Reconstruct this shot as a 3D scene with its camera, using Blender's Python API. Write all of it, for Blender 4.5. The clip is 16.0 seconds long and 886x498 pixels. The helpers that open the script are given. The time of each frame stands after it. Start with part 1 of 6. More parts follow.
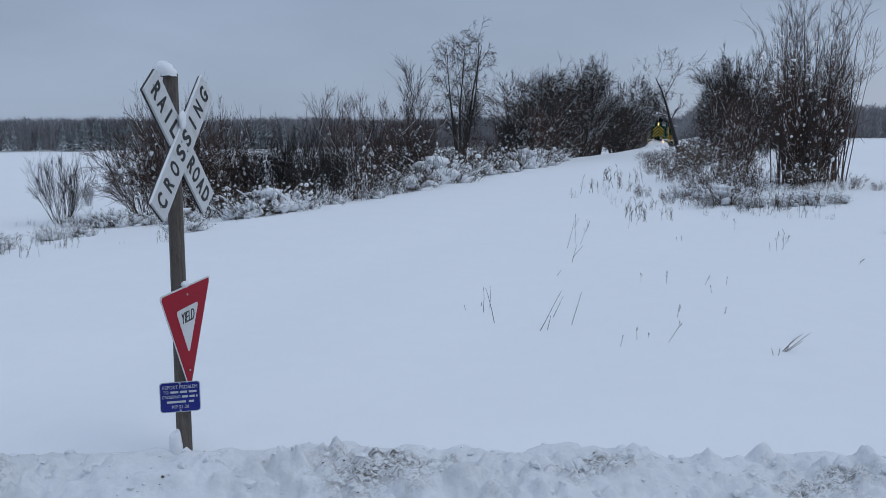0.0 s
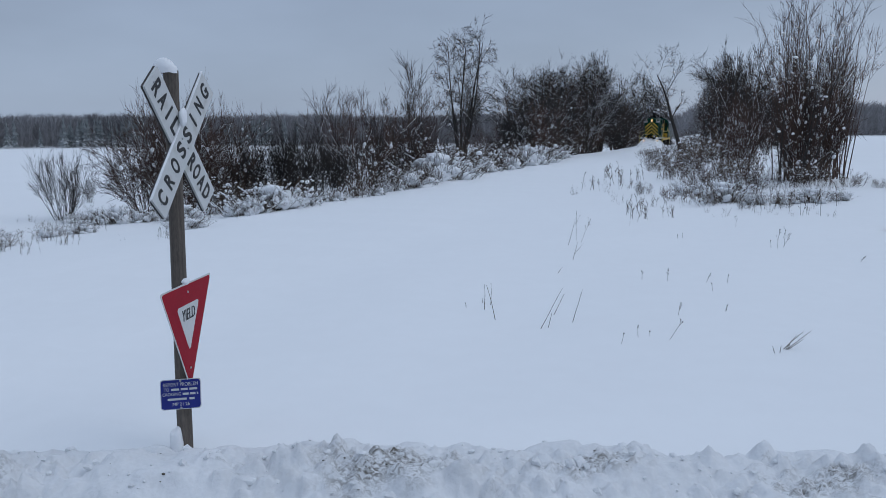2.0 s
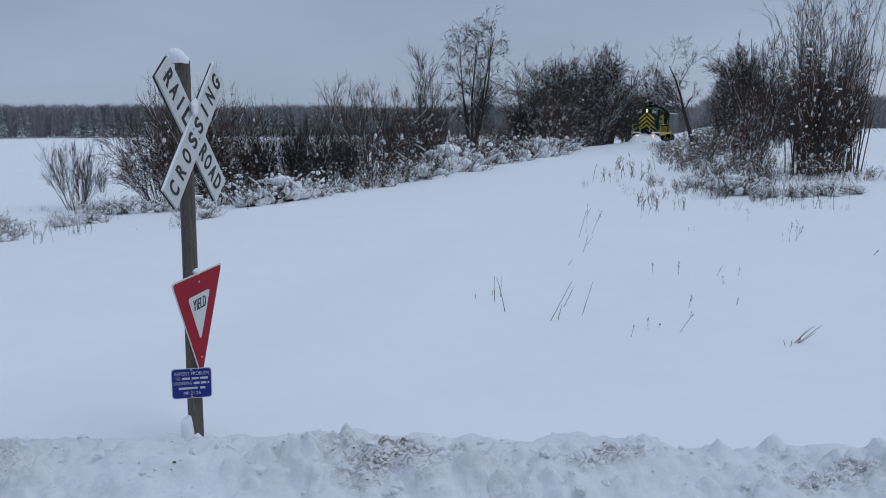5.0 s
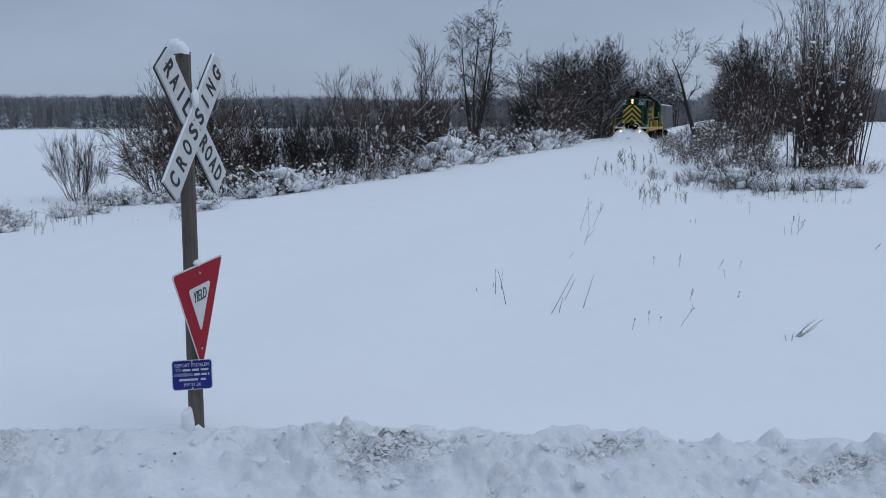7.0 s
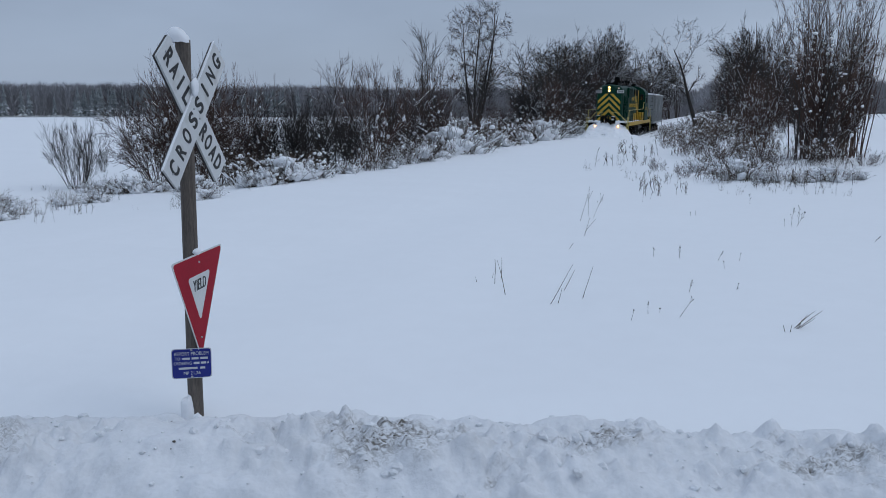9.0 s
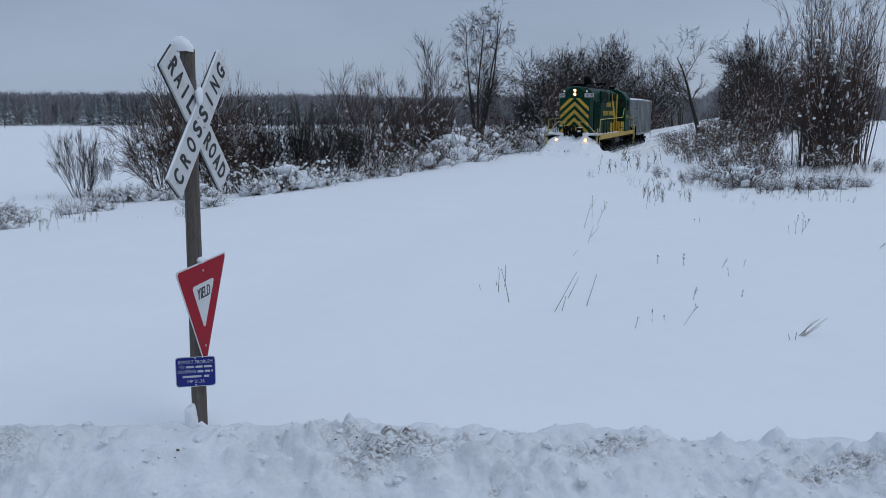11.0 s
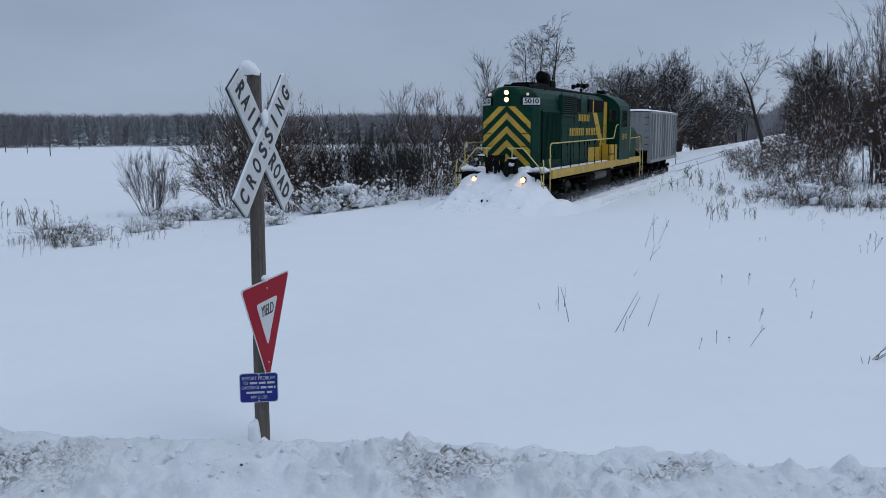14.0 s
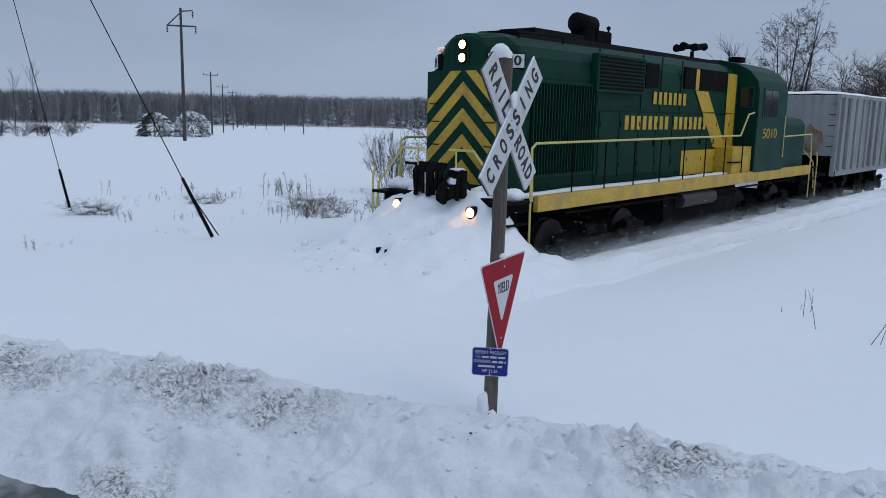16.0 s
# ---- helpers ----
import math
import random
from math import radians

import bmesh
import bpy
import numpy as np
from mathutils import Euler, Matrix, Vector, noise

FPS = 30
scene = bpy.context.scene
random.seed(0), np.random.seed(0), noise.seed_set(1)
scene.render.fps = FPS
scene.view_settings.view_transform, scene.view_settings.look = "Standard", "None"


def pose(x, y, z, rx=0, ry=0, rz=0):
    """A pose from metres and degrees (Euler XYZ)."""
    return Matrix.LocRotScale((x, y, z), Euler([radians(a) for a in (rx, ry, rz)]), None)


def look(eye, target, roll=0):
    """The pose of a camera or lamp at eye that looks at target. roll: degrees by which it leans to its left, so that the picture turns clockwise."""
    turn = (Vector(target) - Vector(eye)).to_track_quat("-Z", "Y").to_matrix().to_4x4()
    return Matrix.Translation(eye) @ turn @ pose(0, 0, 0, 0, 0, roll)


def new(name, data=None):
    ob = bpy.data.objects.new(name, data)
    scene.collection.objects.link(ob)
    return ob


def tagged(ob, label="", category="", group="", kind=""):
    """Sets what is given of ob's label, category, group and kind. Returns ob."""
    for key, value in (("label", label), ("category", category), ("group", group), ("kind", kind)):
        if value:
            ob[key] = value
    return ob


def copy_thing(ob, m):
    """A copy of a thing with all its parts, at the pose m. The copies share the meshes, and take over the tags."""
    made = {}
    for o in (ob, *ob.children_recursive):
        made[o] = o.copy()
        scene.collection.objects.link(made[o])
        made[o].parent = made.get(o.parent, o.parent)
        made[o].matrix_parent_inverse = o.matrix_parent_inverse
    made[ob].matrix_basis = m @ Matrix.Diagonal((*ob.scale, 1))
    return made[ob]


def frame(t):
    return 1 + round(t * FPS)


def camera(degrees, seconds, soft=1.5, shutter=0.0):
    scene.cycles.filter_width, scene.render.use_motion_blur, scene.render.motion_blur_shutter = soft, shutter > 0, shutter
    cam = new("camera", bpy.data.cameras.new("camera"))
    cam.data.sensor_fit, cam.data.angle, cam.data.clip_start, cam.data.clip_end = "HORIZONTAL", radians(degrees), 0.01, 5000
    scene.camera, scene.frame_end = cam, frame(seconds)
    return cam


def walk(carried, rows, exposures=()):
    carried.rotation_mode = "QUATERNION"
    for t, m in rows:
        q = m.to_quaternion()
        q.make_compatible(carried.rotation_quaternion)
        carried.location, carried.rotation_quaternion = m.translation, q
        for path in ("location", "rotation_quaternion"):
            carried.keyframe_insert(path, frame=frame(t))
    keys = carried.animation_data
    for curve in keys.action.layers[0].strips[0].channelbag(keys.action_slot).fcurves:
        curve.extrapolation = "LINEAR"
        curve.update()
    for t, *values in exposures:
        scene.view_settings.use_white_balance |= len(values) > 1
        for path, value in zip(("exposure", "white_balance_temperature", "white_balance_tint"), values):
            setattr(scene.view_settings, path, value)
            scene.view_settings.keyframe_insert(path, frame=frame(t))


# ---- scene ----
# World: the camera stands near x = y = 0, y runs ahead, the railhead is z = 0.
cam = camera(58.14, 16.0, soft=0.75)
PATH = [
    (0.0, pose(0.000, -0.000, 2.900, 81.670, 0.291, -0.000)),
    (0.5, pose(-0.001, 0.006, 2.900, 81.640, 0.229, -0.189)),
    (1.0, pose(-0.002, 0.009, 2.898, 81.635, 0.208, -0.203)),
    (1.5, pose(0.002, 0.005, 2.901, 81.574, 0.236, -0.088)),
    (2.0, pose(0.000, 0.010, 2.903, 81.447, 0.245, 0.073)),
    (2.5, pose(0.003, 0.009, 2.903, 81.252, 0.266, 0.270)),
    (3.0, pose(0.001, 0.013, 2.900, 81.060, 0.195, 0.451)),
    (3.5, pose(-0.001, 0.009, 2.898, 80.941, 0.170, 0.618)),
    (4.0, pose(0.002, 0.006, 2.902, 80.886, 0.173, 0.750)),
    (6.5, pose(0.002, 0.012, 2.902, 80.671, -0.112, 0.940)),
    (7.0, pose(0.003, 0.020, 2.900, 80.297, -0.143, 0.965)),
    (7.5, pose(0.006, 0.029, 2.899, 79.873, -0.246, 0.949)),
    (8.0, pose(0.008, 0.029, 2.897, 79.611, -0.273, 0.961)),
    (8.5, pose(0.011, 0.025, 2.895, 79.551, -0.342, 1.003)),
    (9.0, pose(0.010, 0.016, 2.901, 79.582, -0.412, 1.034)),
    (11.5, pose(0.009, 0.014, 2.906, 80.361, -0.140, 1.489)),
    (12.0, pose(0.016, 0.012, 2.909, 80.651, 0.026, 1.880)),
    (12.5, pose(0.010, 0.009, 2.911, 81.009, 0.145, 2.379)),
    (13.0, pose(0.006, 0.003, 2.913, 81.299, 0.204, 3.026)),
    (13.5, pose(0.005, 0.004, 2.913, 81.444, 0.271, 3.930)),
    (14.0, pose(-0.004, 0.002, 2.916, 81.407, 0.206, 5.416)),
    (14.5, pose(-0.021, -0.003, 2.912, 81.240, 0.186, 7.902)),
    (15.0, pose(-0.040, -0.012, 2.910, 80.980, 0.088, 11.196)),
    (15.5, pose(-0.074, -0.043, 2.907, 80.711, -0.375, 15.788)),
    (16.0, pose(-0.117, -0.071, 2.887, 80.346, -1.156, 21.666)),
]
walk(cam, PATH, exposures=[(0.0, 0.0), (13.5, 0.0), (16.0, 0.06)])

# ---------------------------------------------------------------- light
world = bpy.data.worlds.new("overcast_sky")
scene.world = world
world.use_nodes = True
wn, wl = world.node_tree.nodes, world.node_tree.links
for n in list(wn):
    wn.remove(n)
w_out = wn.new("ShaderNodeOutputWorld")
w_bg = wn.new("ShaderNodeBackground")
w_bg.inputs["Strength"].default_value = 1.0
w_sky = wn.new("ShaderNodeTexSky")
w_sky.sky_type, w_sky.sun_disc = "NISHITA", False
w_sky.sun_elevation, w_sky.sun_rotation = radians(24), radians(60)
w_co = wn.new("ShaderNodeTexCoord")
w_sep = wn.new("ShaderNodeSeparateXYZ")
w_ramp = wn.new("ShaderNodeValToRGB")          # cloud deck: dull at the horizon, brighter overhead
w_ramp.color_ramp.elements[0].position, w_ramp.color_ramp.elements[0].color = 0.0, (0.345, 0.43, 0.575, 1)
w_ramp.color_ramp.elements[1].position, w_ramp.color_ramp.elements[1].color = 0.9, (0.525, 0.645, 0.84, 1)
e_mid = w_ramp.color_ramp.elements.new(0.22)
e_mid.color = (0.285, 0.36, 0.495, 1)
w_noise = wn.new("ShaderNodeTexNoise")
w_noise.inputs["Scale"].default_value, w_noise.inputs["Detail"].default_value = 2.2, 5.0
w_map = wn.new("ShaderNodeMapping")
w_map.inputs["Scale"].default_value = (1.0, 1.0, 3.0)
w_clouds = wn.new("ShaderNodeMapRange")
w_clouds.inputs["From Min"].default_value, w_clouds.inputs["From Max"].default_value = 0.3, 0.7
w_clouds.inputs["To Min"].default_value, w_clouds.inputs["To Max"].default_value = 0.89, 1.11
w_mul = wn.new("ShaderNodeVectorMath")
w_mul.operation = "SCALE"
w_dim = wn.new("ShaderNodeVectorMath")
w_dim.operation = "SCALE"
w_dim.inputs["Scale"].default_value = 0.06
w_mix = wn.new("ShaderNodeMix")
w_mix.data_type = "RGBA"
w_mix.inputs["Factor"].default_value = 0.9
wl.new(w_co.outputs["Generated"], w_sep.inputs[0])
wl.new(w_sep.outputs["Z"], w_ramp.inputs["Fac"])
wl.new(w_co.outputs["Generated"], w_map.inputs["Vector"])
wl.new(w_map.outputs[0], w_noise.inputs["Vector"])
wl.new(w_noise.outputs["Fac"], w_clouds.inputs["Value"])
wl.new(w_ramp.outputs["Color"], w_mul.inputs[0])
wl.new(w_clouds.outputs["Result"], w_mul.inputs["Scale"])
wl.new(w_sky.outputs["Color"], w_dim.inputs[0])
wl.new(w_dim.outputs[0], w_mix.inputs["A"])
wl.new(w_mul.outputs[0], w_mix.inputs["B"])
wl.new(w_mix.outputs["Result"], w_bg.inputs["Color"])
wl.new(w_bg.outputs[0], w_out.inputs[0])

sun_data = bpy.data.lights.new("sun", "SUN")
sun_data.energy, sun_data.angle, sun_data.color = 0.5, radians(40), (0.93, 0.96, 1.0)
sun = new("sun", sun_data)
sun.matrix_world = look((30, 15, 40), (0, 20, 0))


# ---------------------------------------------------------------- materials
def material(name, colour, rough=0.7, metal=0.0, vary=0.15, scale=6.0, fine=60.0, bump=0.2, dist=0.01,
             snow=None, tint=None, tint_scale=2.0, tint_low=0.55, tint_high=0.7, streak=None, spec=0.5, per_object=0.0):
    """Base colour broken up at two scales, with relief; snow: how steep a face still holds snow (0 to 1);
    tint: a second colour in patches."""
    m = bpy.data.materials.new(name)
    m.use_nodes = True
    n, l = m.node_tree.nodes, m.node_tree.links
    b = n["Principled BSDF"]
    co = n.new("ShaderNodeTexCoord")
    vec = co.outputs["Object"]
    if streak:
        mp = n.new("ShaderNodeMapping")
        mp.inputs["Scale"].default_value = streak
        l.new(vec, mp.inputs["Vector"])
        vec = mp.outputs[0]
    big, small = n.new("ShaderNodeTexNoise"), n.new("ShaderNodeTexNoise")
    for t, s, d in ((big, scale, 3.0), (small, fine, 4.0)):
        t.inputs["Scale"].default_value, t.inputs["Detail"].default_value = s, d
        l.new(vec, t.inputs["Vector"])
    add = n.new("ShaderNodeMath")
    add.operation = "ADD"
    l.new(big.outputs["Fac"], add.inputs[0])
    l.new(small.outputs["Fac"], add.inputs[1])
    rng = n.new("ShaderNodeMapRange")
    rng.inputs["From Min"].default_value, rng.inputs["From Max"].default_value = 0.7, 1.3
    rng.inputs["To Min"].default_value, rng.inputs["To Max"].default_value = 1 - vary, 1 + vary
    l.new(add.outputs[0], rng.inputs["Value"])
    sc = n.new("ShaderNodeVectorMath")
    sc.operation = "SCALE"
    sc.inputs[0].default_value = colour
    l.new(rng.outputs[0], sc.inputs["Scale"])
    col = sc.outputs[0]
    if per_object:
        oi = n.new("ShaderNodeObjectInfo")
        r2 = n.new("ShaderNodeMapRange")
        r2.inputs["To Min"].default_value, r2.inputs["To Max"].default_value = 1 - per_object, 1 + per_object
        l.new(oi.outputs["Random"], r2.inputs["Value"])
        s2 = n.new("ShaderNodeVectorMath")
        s2.operation = "SCALE"
        l.new(col, s2.inputs[0])
        l.new(r2.outputs[0], s2.inputs["Scale"])
        col = s2.outputs[0]
    if tint:
        tn = n.new("ShaderNodeTexNoise")
        tn.inputs["Scale"].default_value, tn.inputs["Detail"].default_value = tint_scale, 6.0
        l.new(vec, tn.inputs["Vector"])
        tr = n.new("ShaderNodeMapRange")
        tr.inputs["From Min"].default_value, tr.inputs["From Max"].default_value = tint_low, tint_high
        l.new(tn.outputs["Fac"], tr.inputs["Value"])
        mx = n.new("ShaderNodeMix")
        mx.data_type = "RGBA"
        l.new(tr.outputs[0], mx.inputs["Factor"])
        l.new(col, mx.inputs["A"])
        mx.inputs["B"].default_value = (*tint, 1)
        col = mx.outputs["Result"]
    if snow is not None:
        geo = n.new("ShaderNodeNewGeometry")
        sp = n.new("ShaderNodeSeparateXYZ")
        l.new(geo.outputs["Normal"], sp.inputs[0])
        sn = n.new("ShaderNodeTexNoise")
        sn.inputs["Scale"].default_value = 1.7
        l.new(co.outputs["Object"], sn.inputs["Vector"])
        ad = n.new("ShaderNodeMath")
        ad.operation = "ADD"
        l.new(sp.outputs["Z"], ad.inputs[0])
        l.new(sn.outputs["Fac"], ad.inputs[1])
        sr = n.new("ShaderNodeMapRange")
        sr.inputs["From Min"].default_value, sr.inputs["From Max"].default_value = snow + 0.45, snow + 0.65
        l.new(ad.outputs[0], sr.inputs["Value"])
        mx = n.new("ShaderNodeMix")
        mx.data_type = "RGBA"
        l.new(sr.outputs[0], mx.inputs["Factor"])
        l.new(col, mx.inputs["A"])
        mx.inputs["B"].default_value = (0.82, 0.84, 0.87, 1)
        col = mx.outputs["Result"]
    l.new(col, b.inputs["Base Color"])
    b.inputs["Roughness"].default_value, b.inputs["Metallic"].default_value = rough, metal
    b.inputs["Specular IOR Level"].default_value = spec
    if bump:
        bp = n.new("ShaderNodeBump")
        bp.inputs["Strength"].default_value, bp.inputs["Distance"].default_value = bump, dist
        l.new(add.outputs[0], bp.inputs["Height"])
        l.new(bp.outputs[0], b.inputs["Normal"])
    return m


def glowing(name, colour, power):
    m = bpy.data.materials.new(name)
    m.use_nodes = True
    b = m.node_tree.nodes["Principled BSDF"]
    b.inputs["Base Color"].default_value = (0.9, 0.85, 0.7, 1)
    b.inputs["Emission Color"].default_value = (*colour, 1)
    b.inputs["Emission Strength"].default_value = power
    return m


SNOW = material("fresh_snow", (0.86, 0.87, 0.885), 0.65, vary=0.012, scale=0.25, fine=3.0, bump=0.25, dist=0.03, spec=0.25)
PLOWED = material("plowed_dirty_snow", (0.74, 0.75, 0.77), 0.7, vary=0.06, scale=2.0, fine=26.0, bump=0.5, dist=0.02, spec=0.2)


def soil(m, colour):
    """Dirt churned into snow: fine specks gathered in patches."""
    n, l = m.node_tree.nodes, m.node_tree.links
    b = n["Principled BSDF"]
    old = b.inputs["Base Color"].links[0].from_socket
    co = n.new("ShaderNodeTexCoord")
    out = []
    for scale, lo, hi, stretch in ((1.1, 0.60, 0.80, (1, 2.2, 1)), (17.0, 0.43, 0.62, (1, 1.5, 1))):
        mp, t, r = n.new("ShaderNodeMapping"), n.new("ShaderNodeTexNoise"), n.new("ShaderNodeMapRange")
        mp.inputs["Scale"].default_value, mp.inputs["Location"].default_value = stretch, (3.0, 1.0, 0.0)
        t.inputs["Scale"].default_value, t.inputs["Detail"].default_value, t.inputs["Distortion"].default_value = scale, 8.0, 1.2
        t.inputs["Roughness"].default_value = 0.68
        r.inputs["From Min"].default_value, r.inputs["From Max"].default_value = lo, hi
        l.new(co.outputs["Object"], mp.inputs["Vector"])
        l.new(mp.outputs[0], t.inputs["Vector"])
        l.new(t.outputs["Fac"], r.inputs["Value"])
        out.append(r.outputs[0])
    wob, shift = n.new("ShaderNodeTexNoise"), n.new("ShaderNodeVectorMath")
    wob.inputs["Scale"].default_value = 3.0
    shift.operation = "MULTIPLY_ADD"
    shift.inputs[1].default_value = (0.7, 0.7, 0.0)
    l.new(co.outputs["Object"], wob.inputs["Vector"])
    l.new(wob.outputs["Color"], shift.inputs[0])
    l.new(co.outputs["Object"], shift.inputs[2])
    total = out[0]
    for x, y, rad in ((-4.55, 5.22, 0.62), (-3.55, 5.25, 0.42), (-6.5, 5.15, 0.6), (-0.42, 5.28, 0.42), (0.95, 5.35, 0.28), (-4.3, 4.2, 0.38), (2.6, 5.25, 0.30)):
        flat, d, r, mx = n.new("ShaderNodeVectorMath"), n.new("ShaderNodeVectorMath"), n.new("ShaderNodeMapRange"), n.new("ShaderNodeMath")
        flat.operation, d.operation, mx.operation = "MULTIPLY", "DISTANCE", "MAXIMUM"
        flat.inputs[1].default_value = (0.62, 1.3, 0.0)
        d.inputs[1].default_value = ((x + 0.35) * 0.62, (y + 0.35) * 1.3, 0.0)
        r.inputs["From Min"].default_value, r.inputs["From Max"].default_value = rad, rad * 0.25
        l.new(shift.outputs[0], flat.inputs[0])
        l.new(flat.outputs[0], d.inputs[0])
        l.new(d.outputs["Value"], r.inputs["Value"])
        l.new(r.outputs[0], mx.inputs[0])
        l.new(total, mx.inputs[1])
        total = mx.outputs[0]
    out[0] = total
    both, mix = n.new("ShaderNodeMath"), n.new("ShaderNodeMix")
    both.operation, mix.data_type = "MULTIPLY", "RGBA"
    l.new(out[0], both.inputs[0])
    l.new(out[1], both.inputs[1])
    l.new(both.outputs[0], mix.inputs["Factor"])
    l.new(old, mix.inputs["A"])
    mix.inputs["B"].default_value = (*colour, 1)
    l.new(mix.outputs["Result"], b.inputs["Base Color"])


soil(PLOWED, (0.12, 0.105, 0.085))
CLOD = material("snow_clod", (0.76, 0.77, 0.785), 0.75, vary=0.1, scale=9.0, fine=50.0, bump=0.5, dist=0.015, spec=0.2)
GRIT = material("road_grit", (0.13, 0.115, 0.095), 0.9, vary=0.4, scale=20.0, fine=90.0, bump=0.4)
CLUMP = material("settled_snow", (0.85, 0.86, 0.88), 0.7, vary=0.02, scale=3.0, fine=30.0, bump=0.3, dist=0.01, spec=0.2)
ASPHALT = material("wet_asphalt", (0.05, 0.05, 0.05), 0.45, vary=0.3, scale=3.0, fine=120.0, bump=0.5, dist=0.005,
                   tint=(0.55, 0.56, 0.58), tint_scale=1.1, tint_low=0.5, tint_high=0.7)
BARK = material("dark_bark", (0.034, 0.029, 0.026), 0.9, vary=0.35, scale=3.0, fine=30.0, bump=0.4, snow=0.66, per_object=0.3)
BARK_BARE = material("bare_bark", (0.034, 0.028, 0.025), 0.9, vary=0.35, scale=3.0, fine=30.0, bump=0.4, per_object=0.3)
BARK_RED = material("reddish_twigs", (0.070, 0.040, 0.029), 0.85, vary=0.35, scale=3.0, fine=30.0, bump=0.3, per_object=0.3)
BARK_SNOWY = material("snow_laden_twigs", (0.048, 0.036, 0.029), 0.9, vary=0.35, scale=3.0, fine=30.0, bump=0.3, snow=0.45, per_object=0.25)
BRUSH = material("tan_brushwood", (0.085, 0.058, 0.040), 0.9, vary=0.35, scale=3.0, fine=30.0, bump=0.2, per_object=0.35)
STRAW = material("dry_weed_stems", (0.075, 0.052, 0.034), 0.85, vary=0.35, scale=4.0, fine=40.0, bump=0.2, per_object=0.3)
SEED = material("dark_seed_heads", (0.030, 0.022, 0.017), 0.9, vary=0.3, scale=20.0, fine=80.0, bump=0.2)
# Distance haze is put into this base colour, paler than bare wood.
HAZED_WOOD = material("hazed_bare_wood", (0.245, 0.24, 0.25), 0.95, vary=0.35, scale=0.05, fine=0.6, bump=0.0)
NEEDLES = material("snowy_needles", (0.060, 0.075, 0.070), 0.9, vary=0.3, scale=1.0, fine=8.0, bump=0.0, snow=0.60)
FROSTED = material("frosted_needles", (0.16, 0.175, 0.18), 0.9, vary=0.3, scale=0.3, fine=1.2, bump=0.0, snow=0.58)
TIMBER = material("weathered_timber", (0.115, 0.095, 0.08), 0.85, vary=0.4, scale=4.0, fine=40.0, bump=0.6, dist=0.006,
                  streak=(6.0, 6.0, 0.5))
POLE_WOOD = material("creosoted_pole", (0.06, 0.055, 0.055), 0.85, vary=0.3, scale=4.0, fine=30.0, bump=0.4, streak=(4, 4, .4))
SIGN_WHITE = material("white_sign_sheeting", (0.60, 0.61, 0.61), 0.45, vary=0.05, scale=3.0, fine=40.0, bump=0.05,
                      tint=(0.50, 0.50, 0.48), tint_scale=7.0)
SIGN_RED = material("red_sign_sheeting", (0.32, 0.003, 0.018), 0.55, spec=0.12, vary=0.1, scale=3.0, fine=40.0, bump=0.05)
SIGN_BLUE = material("blue_sign_sheeting", (0.006, 0.016, 0.21), 0.4, vary=0.1, scale=5.0, fine=60.0, bump=0.05)
SIGN_BLACK = material("black_lettering", (0.012, 0.012, 0.013), 0.5, vary=0.1, bump=0.0)
ZINC = material("galvanised_steel", (0.45, 0.46, 0.47), 0.45, 0.8, vary=0.15, scale=20.0, fine=90.0, bump=0.1)
GREEN = material("green_locomotive_paint", (0.002, 0.033, 0.020), 0.48, vary=0.22, scale=1.2, fine=14.0, bump=0.08, dist=0.004, spec=0.10,
                 tint=(0.005, 0.036, 0.022), tint_scale=2.5, tint_low=0.5, tint_high=0.72)
CAB_GREEN = material("faded_green_paint", (0.012, 0.048, 0.035), 0.5, spec=0.12, vary=0.25, scale=1.5, fine=16.0, bump=0.08, dist=0.004)
YELLOW = material("yellow_locomotive_paint", (0.50, 0.315, 0.025), 0.5, vary=0.2, scale=2.0, fine=18.0, bump=0.08, dist=0.004,
                  tint=(0.30, 0.19, 0.05), tint_scale=3.0, tint_low=0.56, tint_high=0.75)
SILL_YELLOW = material("grimy_yellow_sill", (0.54, 0.345, 0.05), 0.55, vary=0.2, scale=2.0, fine=20.0, bump=0.1, dist=0.004,
                       tint=(0.38, 0.26, 0.09), tint_scale=2.2, tint_low=0.5, tint_high=0.75)
RAIL_YELLOW = material("pale_yellow_handrail", (0.56, 0.47, 0.16), 0.5, vary=0.15, scale=6.0, fine=40.0, bump=0.05)
BLACK = material("grimy_black_steel", (0.005, 0.005, 0.005), 0.75, spec=0.07, vary=0.35, scale=4.0, fine=40.0, bump=0.3, dist=0.006,
                 tint=(0.014, 0.012, 0.011), tint_scale=3.0)
STEEL = material("worn_wheel_steel", (0.05, 0.045, 0.042), 0.6, 0.3, vary=0.3, scale=8.0, fine=50.0, bump=0.2)
GLASS = material("dark_window_glass", (0.012, 0.015, 0.017), 0.08, vary=0.1, bump=0.0, spec=0.6)
HOPPER_GREY = material("weathered_grey_paint", (0.275, 0.285, 0.285), 0.55, vary=0.14, scale=1.0, fine=14.0, bump=0.1, dist=0.004,
                       tint=(0.20, 0.19, 0.175), tint_scale=1.6, tint_low=0.54, tint_high=0.74, streak=(3, 3, 0.5))
ORANGE = material("orange_paint", (0.55, 0.22, 0.02), 0.6, vary=0.1, scale=4.0, fine=30.0, bump=0.05)
RUST = material("rusty_brown_stain", (0.20, 0.11, 0.055), 0.8, vary=0.35, scale=2.0, fine=20.0, bump=0.2,
                tint=(0.28, 0.28, 0.28), tint_scale=1.5, tint_low=0.45, tint_high=0.65)

